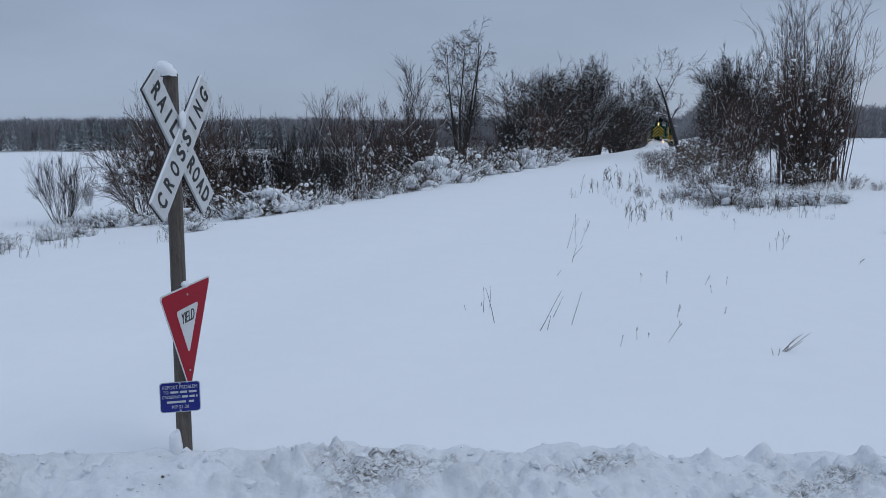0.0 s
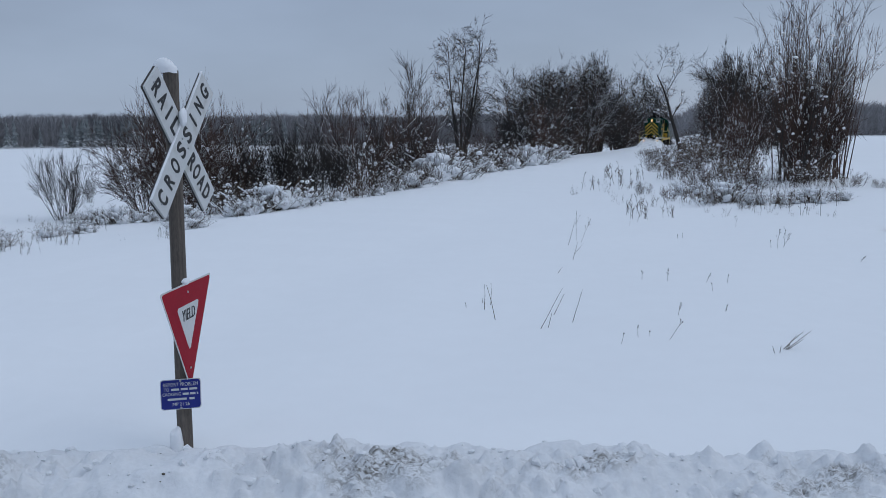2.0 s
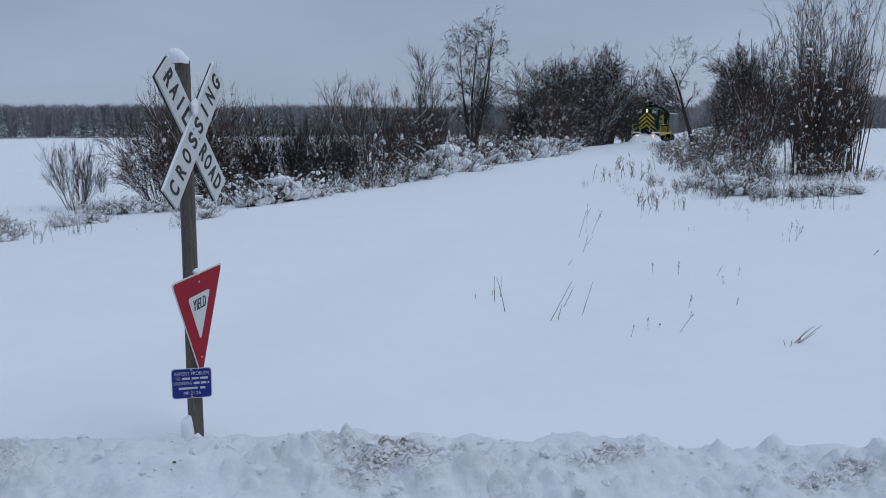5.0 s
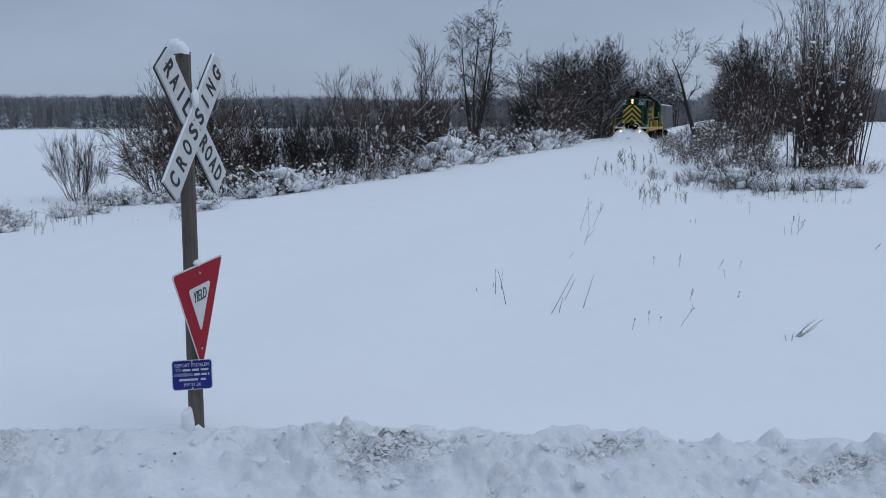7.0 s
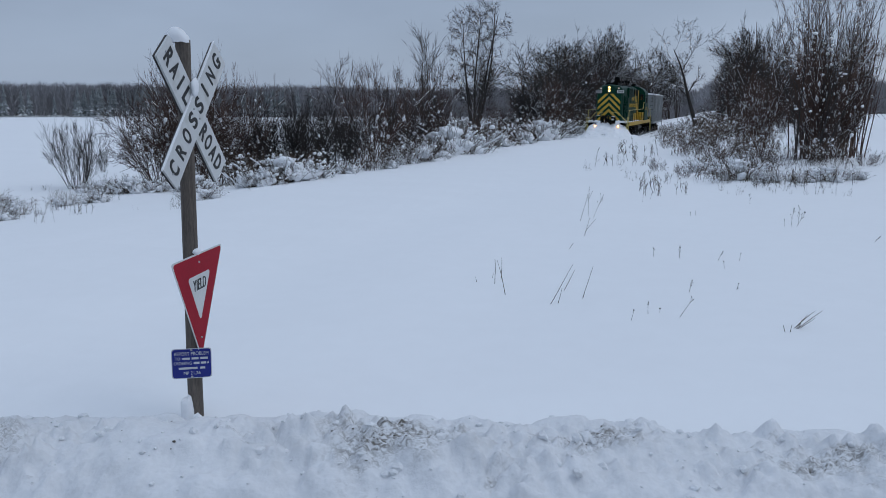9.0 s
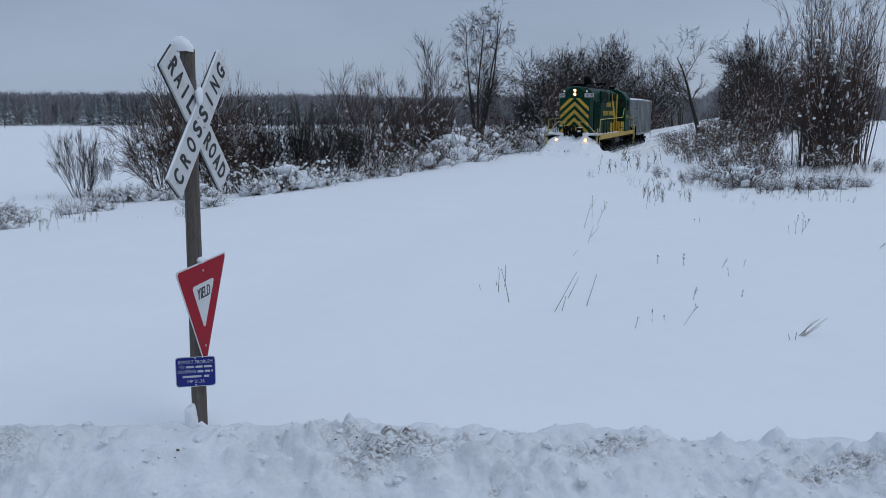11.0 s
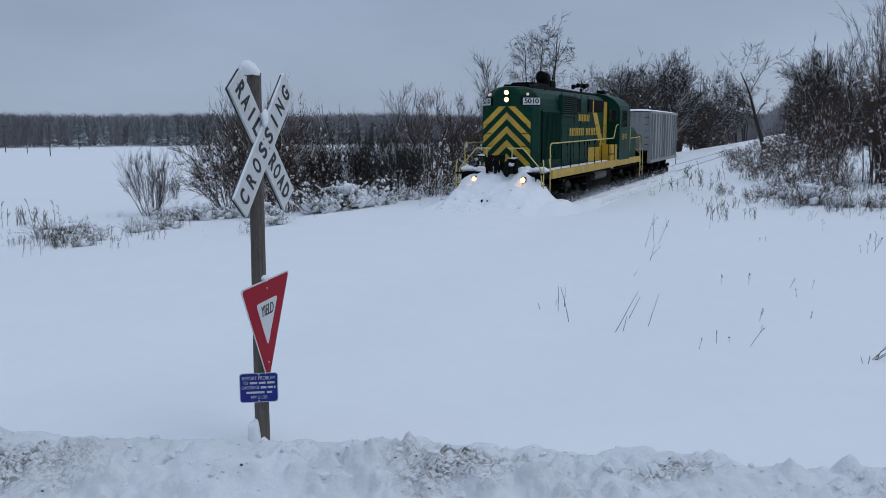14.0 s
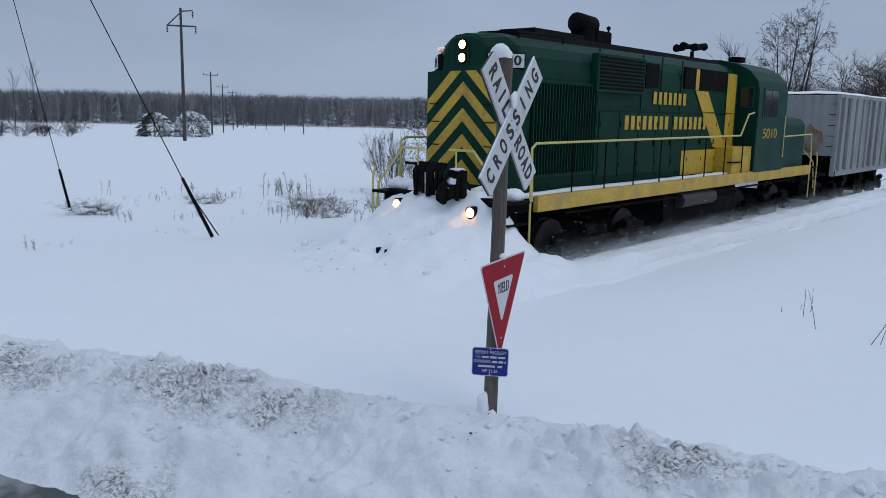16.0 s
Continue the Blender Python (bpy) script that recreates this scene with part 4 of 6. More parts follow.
def weed(seed, height, stalks, lean=0.35, heads=True):
    rnd = random.Random(seed)
    ob = thing("dry_weed", "dry brown weed stalks standing in the snow", "weed", group="dry weeds in the snow")
    s = Shape()
    for _ in range(stalks):
        t = rnd.uniform(0, 6.28)
        k = lean * rnd.uniform(0.2, 1)
        q = limb(s, rnd, Vector((rnd.gauss(0, .12), rnd.gauss(0, .12), -0.1)), Vector((math.cos(t) * k, math.sin(t) * k, 1)).normalized(),
                 height * rnd.uniform(0.4, 1.1), 0.0042, 4, 0.1, -0.01, 3, 0.5)
        if heads:
            for _ in range(5):
                a, b, _r = along(rnd, q, 0.45)
                w = (side_way(rnd, b, 0.7) + Vector((0, 0, 0.25))).normalized()
                e = a + w * height * rnd.uniform(0.06, 0.2)
                s.tube(a, e, 0.0028, 0.0022, 3, caps=False)
                s.blob(e, (0.005, 0.005, 0.008), 1, 0.5)
            s.blob(q[-1][0], (0.006, 0.006, 0.011), 1, 0.5)
    part("stem", s, STRAW, ob)["kind"] = "stuff"
    return ob


WEEDS = [weed(100, 0.5, 3), weed(101, 0.45, 5), weed(102, 0.8, 6), weed(103, 0.6, 3, 0.8, False), weed(104, 0.9, 8, 0.3)]
wrnd = random.Random(77)
SPOTS = []
for i in range(95):      # fringe of weeds round the thicket, thinning towards the line
    t, u = wrnd.random(), wrnd.random()
    y = 21.5 + 11.0 * t ** 1.2
    near, far = 0.215 + 0.05 * abs(y - 24.0) / 8 * (1 if y < 24 else -0.6), 0.50
    SPOTS.append((wrnd.choice((2, 4, 1, 2, 4, 0)), y * (near + (far - near) * u ** 0.9), y, wrnd.uniform(0.25, 0.75)))
for i in range(46):      # and along the near verge towards the wood
    y = wrnd.uniform(30, 74)
    p = on_track(y / 0.945 - 4.0, wrnd.uniform(3.2, 6.5))
    SPOTS.append((wrnd.choice((2, 4, 1)), p.x, p.y, wrnd.uniform(0.4, 1.0)))
for i in range(60):      # fringe along the far side of the line
    s = wrnd.uniform(15, 66)
    p = on_track(s, wrnd.uniform(-5.2, -3.3))
    SPOTS.append((wrnd.choice((2, 4, 1, 3)), p.x, p.y, wrnd.uniform(0.3, 0.75)))
for i in range(12):      # field margin
    SPOTS.append((wrnd.choice((2, 4, 1, 0)), wrnd.uniform(-22, -8.5), wrnd.uniform(16, 25), wrnd.uniform(0.25, 0.65)))
for x, y, wide, deep, n, low, high in ((-16.4, 25.3, 0.5, 0.4, 5, 0.7, 1.05), (-13.3, 22.4, 0.9, 0.5, 12, 0.5, 0.9), (-13.2, 20.2, 0.4, 0.3, 5, 0.3, 0.45), (-14.2, 19.4, 0.8, 0.9, 7, 0.2, 0.4),
                                       (-17.4, 22.2, 0.9, 1.3, 6, 0.35, 0.6), (-20.3, 21.6, 0.8, 1.2, 5, 0.25, 0.5), (-10.9, 21.0, 0.2, 0.5, 3, 0.35, 0.45), (-14.9, 28.5, 0.2, 0.2, 2, 0.5, 0.7),
                                       (-13.2, 12.0, 0.45, 0.35, 3, 0.2, 0.4), (-17.9, 17.6, 0.7, 0.5, 4, 0.25, 0.45), (-12.4, 14.5, 0.4, 0.4, 3, 0.2, 0.4), (-12.2, 19.6, 0.4, 0.4, 5, 0.6, 1.0), (-10.8, 18.8, 0.6, 0.4, 6, 0.35, 0.8)):
    for i in range(n * 2):
        SPOTS.append((wrnd.choice((4, 2, 4, 1)), wrnd.gauss(x, wide), wrnd.gauss(y, deep), 0.9 * wrnd.uniform(low, high)))
SPOTS.append((0, -8.96, 17.12, 0.35))
for k, x, y, size in SPOTS:
    stand(WEEDS[k], spot(x, y, wrnd.uniform(0, 360), size / (0.5, 0.45, 0.8, 0.6, 0.9)[k]))


def lone_weed(x, y, tall, lean, heads):
    """A single stalk with dark seed heads; lean: how far the tip stands aside."""
    rnd = random.Random(round(x * 100 + y * 7))
    ob = thing("lone_weed", "single dry weed with dark seed heads in the snow", "weed", Matrix.Translation((x, y, land(x, y))), "dry weeds in the snow")
    s, h = Shape(), Shape()
    q = limb(s, rnd, Vector((0, 0, -0.06)), Vector((lean, 0, tall + 0.06)).normalized(), math.hypot(lean, tall) + 0.06, 0.0035, 5, 0.05, 0, 3, 0.6)
    h.blob(q[-1][0], (0.009, 0.009, 0.011), 1, 0.6)
    for _ in range(heads):
        a, b, _r = along(rnd, q, 0.45)
        e = a + (side_way(rnd, b, 0.6) + Vector((0, 0, 0.2))).normalized() * tall * rnd.uniform(0.15, 0.35)
        s.tube(a, e, 0.0025, 0.002, 3, caps=False)
        h.blob(e, (0.007, 0.007, 0.009), 1, 0.6)
    part("stem", s, STRAW, ob)
    part("seed_head", h, SEED, ob, "dark dry seed heads")["kind"] = "stuff"


for row in ((2.0, 8.83, 0.12, 0.04, 0), (2.26, 9.07, 0.13, -0.01, 1), (2.41, 9.12, 0.05, 0.0, 0), (2.56, 8.94, 0.2, 0.16, 2), (3.04, 10.16, 0.16, 0.02, 3), (3.58, 12.59, 0.18, 0.0, 4),
            (4.14, 12.48, 0.15, 0.08, 2), (4.05, 11.82, 0.11, -0.02, 0), (4.49, 12.48, 0.13, 0.02, 0), (3.72, 10.37, 0.08, 0.03, 1)):
    lone_weed(*row)
for row in ((6.86, 16.25, 0.40, -0.01, 5), (6.98, 16.33, 0.3, 0.14, 5), (7.1, 16.49, 0.33, 0.02, 4), (6.75, 16.3, 0.15, 0.0, 0), (7.68, 14.59, 0.10, 0.09, 4), (5.28, 17.97, 0.08, 0.03, 1), (5.44, 18.06, 0.1, 0.01, 0),
            (7.28, 19.8, 0.28, 0.0, 4), (3.21, 12.75, 0.14, -0.01, 2), (2.93, 17.59, 0.6, 0.02, 4), (3.0, 17.4, 0.5, 0.2, 5), (4.7, 20.14, 0.5, 0.14, 5), (5.04, 20.75, 0.6, 0.15, 5)):
    lone_weed(*row)


def reed(seed, x, y, rows):
    """Bare leaning stalks: (dx, dy, lean in x, lean in y, length)."""
    ob = thing("leaning_stalks", "thin bare stalks leaning out of the snow", "weed", Matrix.Translation((x, y, land(x, y))), "dry weeds in the snow")
    rnd = random.Random(seed)
    for dx, dy, lx, ly, ln in rows:
        s = Shape()
        limb(s, rnd, Vector((dx, dy, -0.05)), Vector((lx, ly, 1)).normalized(), ln + 0.05, 0.0056, 5, 0.04, 0, 3, 0.45)
        part("stalk", s, STRAW, ob)


reed(1, 1.17, 9.69, ((0, 0, 0.52, 0.1, 0.58), (0.27, 0.75, 0.5, 0, 0.32), (0.45, 0.25, 0.22, 0.0, 0.46), (0.12, 0.05, .22, 0, .2)))
reed(2, 0.67, 10.18, ((0, 0, -0.30, 0, 0.48), (-0.02, 0.9, 0.2, 0, 0.32), (-0.12, 0.6, 0.02, 0, 0.36), (-.36, .7, -.1, 0, .09), (-0.14, 1.0, 0.1, 0, 0.08)))
reed(3, 3.67, 8.50, ((0, 0, 1.0, 0.2, 0.32), (0.02, 0, 1.25, 0.2, 0.36), (-0.05, -0.13, 0.0, 0, 0.09), (-0.10, -0.13, -0.1, 0, 0.08), (0.04, 0, 0.7, 0.1, 0.2), (0.08, 0.0, 0.3, 0.0, 0.12), (0.06, 0.02, 1.5, 0.1, 0.22)))
reed(4, 2.44, 15.0, ((0, 0, 0.2, 0, 0.36), (0.1, 0.6, 0.5, 0, 0.3), (0.2, 1.9, .3, 0, .6), (-0.5, -1.4, 0.5, 0, 0.13)))


def orange_marker():
    ob = thing("marker_board", "small orange board leaning in the snow", "marker board", pose(10.86, 19.05, land(10.86, 19.05) - 0.05, -14, 6, 30))
    part("board", Shape().box(0, 0, 0.20, 0.42, 0.03, 0.36, 0.008), ORANGE, ob, "orange board")
    part("stake", Shape().box(0.05, 0.03, 0.10, 0.04, 0.03, 0.5, 0.004), POLE_WOOD, ob)


orange_marker()


# far woods
def build_far_woods():
    rnd = random.Random(200)
    s = Shape()

    def bare(x, y, z, h):
        w = h * rnd.uniform(0.16, 0.30)
        s.tube((x, y, z - 1), (x, y, z + h * 0.8), 0.10, 0.04, 3, False)
        for _ in range(24):
            a = rnd.uniform(0, 6.28)
            z0 = z + h * rnd.uniform(0.02, 0.8)
            k = w * rnd.uniform(0.2, 1.5)
            tip = (x + math.cos(a) * k, y + math.sin(a) * k, min(z + h * rnd.uniform(0.9, 1.0), z0 + h * rnd.uniform(0.15, 0.45)))
            o = len(s.v)
            e = rnd.uniform(0.10, 0.28)
            s.v += [(x - e, y, z0), (x + e, y, z0), tip]
            s.f += [(o, o + 1, o + 2)]
    for i in range(6500):
        az = radians(rnd.uniform(-62, 48))
        d = rnd.uniform(388, 470)
        x, y = d * math.sin(az), d * math.cos(az)
        bump = 2.0 * noise.noise(Vector((az * 9, 0, 0))) + 1.0 * noise.noise(Vector((az * 41, 3, 0)))
        bare(x, y, land(x, y), rnd.uniform(14.0, 16.8) + bump * 0.7)
    tagged(part("far_woods", s, HAZED_WOOD), "distant belt of bare winter woods, greyed by haze put into the colour", "woods", kind="stuff")
    c = Shape()
    for i in range(150):
        az = radians(rnd.choice((rnd.gauss(-24.3, 0.7), rnd.gauss(-13.5, 1.2), rnd.uniform(-45, -8), rnd.gauss(-21, .6))))
        d = rnd.uniform(370, 386)
        x, y = d * math.sin(az), d * math.cos(az)
        z, h = land(x, y), rnd.uniform(8, 13.5)
        for k in range(9):
            zz = z + h * (0.08 + 0.92 * k / 9)
            r = h * 0.2 * (1 - k / 9.5) * rnd.uniform(0.8, 1.2)
            o = len(c.v)
            n = 7
            for j in range(n):
                t = 2 * math.pi * j / n + k
                rr = r * (1 if j % 2 else 0.6)
                c.v.append((x + math.cos(t) * rr, y + math.sin(t) * rr, zz - 0.1 * h * 0.4))
            c.v.append((x, y, zz + h * 0.13))
            c.f += [(o + j, o + (j + 1) % n, o + n) for j in range(n)]
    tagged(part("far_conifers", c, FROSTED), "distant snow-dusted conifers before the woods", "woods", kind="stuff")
    ridge = Shape()
    azs = np.linspace(-75, 60, 180)
    pts = []
    for k in range(3):
        for az in azs:
            a = radians(az)
            d = 478 + 30 * k
            x, y = d * math.sin(a), d * math.cos(a)
            pts.append((x, y, land(x, y) + (-6, 12.5, 16.0)[k] + (2.0 * noise.noise(Vector((a * 20, k, 0))) if k else 0)))
    ridge.quad_grid(pts, len(azs), 3)
    tagged(part("wooded_ridge", ridge, HAZED_WOOD, smooth=True), "wooded rise on the horizon, paled by haze put into the colour", "woods", kind="stuff")


build_far_woods()


# ---------------------------------------------------------------- utility line and guy wires
def utility_pole(kind):
    ob = thing("utility_pole", "tall dark wooden utility pole with crossarm and insulators", "utility pole", group="utility poles across the field")
    p = Shape()
    for i in range(6):
        p.tube((0, 0, -0.6 + i * 2.02), (0, 0, -0.6 + (i + 1) * 2.02), 0.17 - 0.011 * i, 0.17 - 0.011 * (i + 1), 10)
    part("pole", p, POLE_WOOD, ob)
    if kind == 0:
        part("crossarm", Shape().box(0.05, 0.12, 10.0, 2.5, 0.12, 0.13, 0.01), POLE_WOOD, ob)
        part("brace", Shape().tube((-1.1, .12, 10.05), (0.15, 0.12, 11.3), 0.06, 0.06, 6).tube((0.1, .12, 11.25), (1.05, .12, 11.35), 0.055, 0.05, 6), POLE_WOOD, ob)
        for x, z in ((-1.15, 9.95), (1.22, 9.95), (1.0, 11.3)):
            ins = Shape()
            for k in range(4):
                ins.tube((x, 0.12, z - 0.14 - k * 0.13), (x, 0.12, z - 0.05 - k * 0.13), 0.09, 0.05, 8)
            part("insulator", ins, BLACK, ob, "hanging insulator string")
    else:
        part("crossarm", Shape().box(0, 0.12, 10.9, 2.6, 0.12, 0.13, 0.01), POLE_WOOD, ob)
        for x in (-1.2, 0.0, 1.2):
            part("insulator", Shape().tube((x, 0.12, 10.95), (x, 0.12, 11.25), 0.06, 0.05, 8), BLACK, ob)
    return ob


pole_a, pole_b = utility_pole(0), utility_pole(1)
pole_a.matrix_basis = spot(-48.2, 58.4, 40)
pole_b.matrix_basis = spot(-95.0, 123.0, 38)
for k, (x, y) in enumerate(((-120.9, 160.9), (-146, 199), (-170, 234), (-190, 262), (-207, 292), (-222, 318))):
    copy_thing(pole_b, spot(x, y, 38 + k))
for x, y, h in ((-201, 230, 0.62), (-232, 250, 0.6), (-150, 262, 0.65), (-120, 290, 0.7), (-175, 210, 0.6), (-164, 352, 0.9), (-104.5, 170.5, 0.72), (-130, 201.7, 0.66), (-145.4, 215.5, 0.66), (-154, 222, 0.66), (-163, 227.7, 0.68)):
    copy_thing(pole_b, spot(x, y, 20, h))


def guy_wire(foot, top, guard):
    foot, top = Vector(foot), Vector(top)
    d = (top - foot).normalized()
    ob = thing("guy_wire", "steel guy wire with a dark guard tube, anchored in the snow", "guy wire", Matrix.Translation(foot), "guy wires of a pole")
    part("wire", Shape().tube(d * 0.5, top - foot, 0.011, 0.011, 5), BLACK, ob)
    part("guard", Shape().tube(d * -0.1, d * guard, 0.038, 0.034, 8), BLACK, ob, "dark guard tube")
    if guard > 1.1:
        part("anchor_rod", Shape().tube((0.17, 0.05, -0.05), d * 0.9, 0.014, 0.014, 5), BLACK, ob)


def fir(seed):
    rnd = random.Random(seed)
    ob = thing("young_fir", "round young evergreen heavy with snow", "tree", group="evergreens in the field")
    part("trunk", Shape().tube((0, 0, -0.3), (0, 0, 3.0), 0.12, 0.03, 6), BARK_BARE, ob)
    c = Shape()
    for _ in range(900):
        t, k = rnd.uniform(0, 6.28), rnd.uniform(0, 1)
        z = 0.1 + 3.7 * k
        r = 2.6 * math.sqrt(max(0.0, 1 - (k - 0.22) ** 2 / 0.62)) * rnd.uniform(0.55, 1)
        p = Vector((math.cos(t) * r, math.sin(t) * r, z))
        d = Vector((math.cos(t), math.sin(t), rnd.uniform(-.3, .3))).normalized()
        a = d.orthogonal().normalized() * rnd.uniform(0.10, 0.26)
        o = len(c.v)
        e = rnd.uniform(0.3, 0.7)
        up = Vector((0, 0, 0.1))
        c.v += [tuple(p - a), tuple(p + d * e - up), tuple(p + a), tuple(p - d * e * 0.6 + up)]
        c.f += [(o, o + 1, o + 2, o + 3)]
    part("crown", c, NEEDLES, ob)["kind"] = "stuff"
    return ob


fa, fb = fir(301), fir(302)
fa.matrix_basis = spot(-76.1, 86.3, 0, 0.85)
fb.matrix_basis = spot(-72.4, 89.4, 90, 0.9)
set_out([SLIM[0]], [(-86.0, 76.4, 7.2), (-88.5, 75.0, 6.2)], 6.0, 21, (0.6, 0.7))
set_out(SHRUBS[2:], [(-92.0 + 2.3 * k, 72.0 + 1.5 * k, 0.9) for k in range(5)], 3.0, 22, (2.0, 2.6))
guy_wire((-18.2, 16.9, 0.15), (-19.3, 14.7, 12.6), 1.0)
guy_wire((-10.6, 13.37, 0.35), (-16.2, 11.4, 12.4), 1.25)


# ---------------------------------------------------------------- railway
def build_rails():
    track = thing("railway_track", "steel rails on the snow-covered line", "railway track", kind="structure")
    for side in (-0.7535, 0.7535):
        r = Shape()
        pts = []
        for s in np.arange(-14, 164, 4.0):
            pts.append(on_track(s, side))
        for p, q in zip(pts, pts[1:]):
            m = Matrix.Translation((p + q) / 2 - Vector((0, 0, 0.079))) @ Matrix.Rotation(-TRACK_AZ, 4, "Z")
            r.box(0, 0, 0, 0.07, 4.0, 0.14, 0.0, m)
        part("rail", r, STEEL, track, "dark steel rail")


build_rails()


def clip_poly(poly, z_lo, z_hi):
    for lim, sign in ((z_lo, 1), (z_hi, -1)):
        out = []
        for (a, b), (c, d) in zip(poly, poly[1:] + poly[:1]):
            ia, ic = (b - lim) * sign >= 0, (d - lim) * sign >= 0
            if ia:
                out.append((a, b))
            if ia != ic:
                t = (lim - b) / (d - b)
                out.append((a + (c - a) * t, lim))
        poly = out
        if not poly:
            break
    return poly


def wheelset(parent, x, r, gauge=0.7535):
    w = thing("wheelset", "", "")
    w.parent = parent
    w.matrix_basis = pose(x, 0, r)
    part("axle", Shape().tube((0, -1.0, 0), (0, 1.0, 0), 0.09, 0.09, 10), BLACK, w)
    for side in (-1, 1):
        s = Shape()
        y = side * (gauge + 0.03)
        s.tube((0, y - 0.065, 0), (0, y + 0.065, 0), r, r, 28)
        s.tube((0, y - side * 0.085, 0), (0, y - side * 0.055, 0), r + 0.028, r + 0.028, 28)
        s.tube((0, y + side * 0.05, 0), (0, y + side * 0.10, 0), r * 0.3, r * 0.24, 12)
        for k in range(4):
            t = k * math.pi / 2
            s.tube((math.cos(t) * r * 0.62, y + side * 0.064, math.sin(t) * r * 0.62), (math.cos(t) * r * 0.62, y + side * 0.072, math.sin(t) * r * 0.62), r * .13, r * .13, 8)
        part("wheel", s, STEEL, w)
    return w


ROLLERS = []


def truck(parent, x, base, r, side_y):
    t = thing("truck", "", "")
    t.parent = parent
    t.matrix_basis = pose(x, 0, 0)
    tagged(t, "black cast truck caked with snow")
    for side in (-1, 1):
        y = side * side_y
        f = Shape()
        h = base / 2
        f.prism([(-h - 0.35, r + 0.12), (-h - 0.3, r + 0.26), (-h * 0.55, r + 0.30), (-h * 0.3, r + 0.12), (h * 0.3, r + 0.12), (h * 0.55, r + 0.30), (h + 0.3, r + 0.26),
                 (h + 0.35, r + 0.12), (h + 0.2, r - 0.05), (h * 0.6, r - 0.02), (h * 0.35, r - 0.22), (-h * 0.35, r - 0.22), (-h * 0.6, r - 0.02), (-h - 0.2, r - 0.05)],
                y - 0.07, y + 0.07, "y")
        part("side_frame", f, BLACK, t)
        for sx in (-h, h):
            part("journal_box", Shape().box(sx, y + side * 0.06, r, 0.30, 0.22, 0.30, 0.04), BLACK, t)
            part("brake_cylinder", Shape().tube((sx * 0.55 - 0.18, y + side * 0.17, r + 0.33), (sx * 0.55 + 0.2, y + side * 0.17, r + 0.30), 0.10, 0.10, 12), BLACK, t)
        for k in (-0.16, 0.0, 0.16):
            part("spring", Shape().tube((k, y, r - 0.20), (k, y, r + 0.14), 0.062, 0.062, 10), BLACK, t)
    part("bolster", Shape().box(0, 0, r + 0.2, 0.5, side_y * 2, 0.25, 0.03), BLACK, t)
    # Added black blocks stand in for shade and hidden gear between the wheels.
    for sx in (-base / 4, base / 4):
        part("shade_block", Shape().box(sx, 0, r + 0.05, base * 0.42, side_y * 1.5, r * 1.25, 0.05), BLACK, t)
    for sx in (-base / 2, base / 2):
        ROLLERS.append((wheelset(t, sx, r), sx, r))
    return t


def flat_panel(x0, x1, z0, z1, y, t=0.02, bevel=0.006):
    return Shape().box((x0 + x1) / 2, y, (z0 + z1) / 2, abs(x1 - x0), t, abs(z1 - z0), bevel)


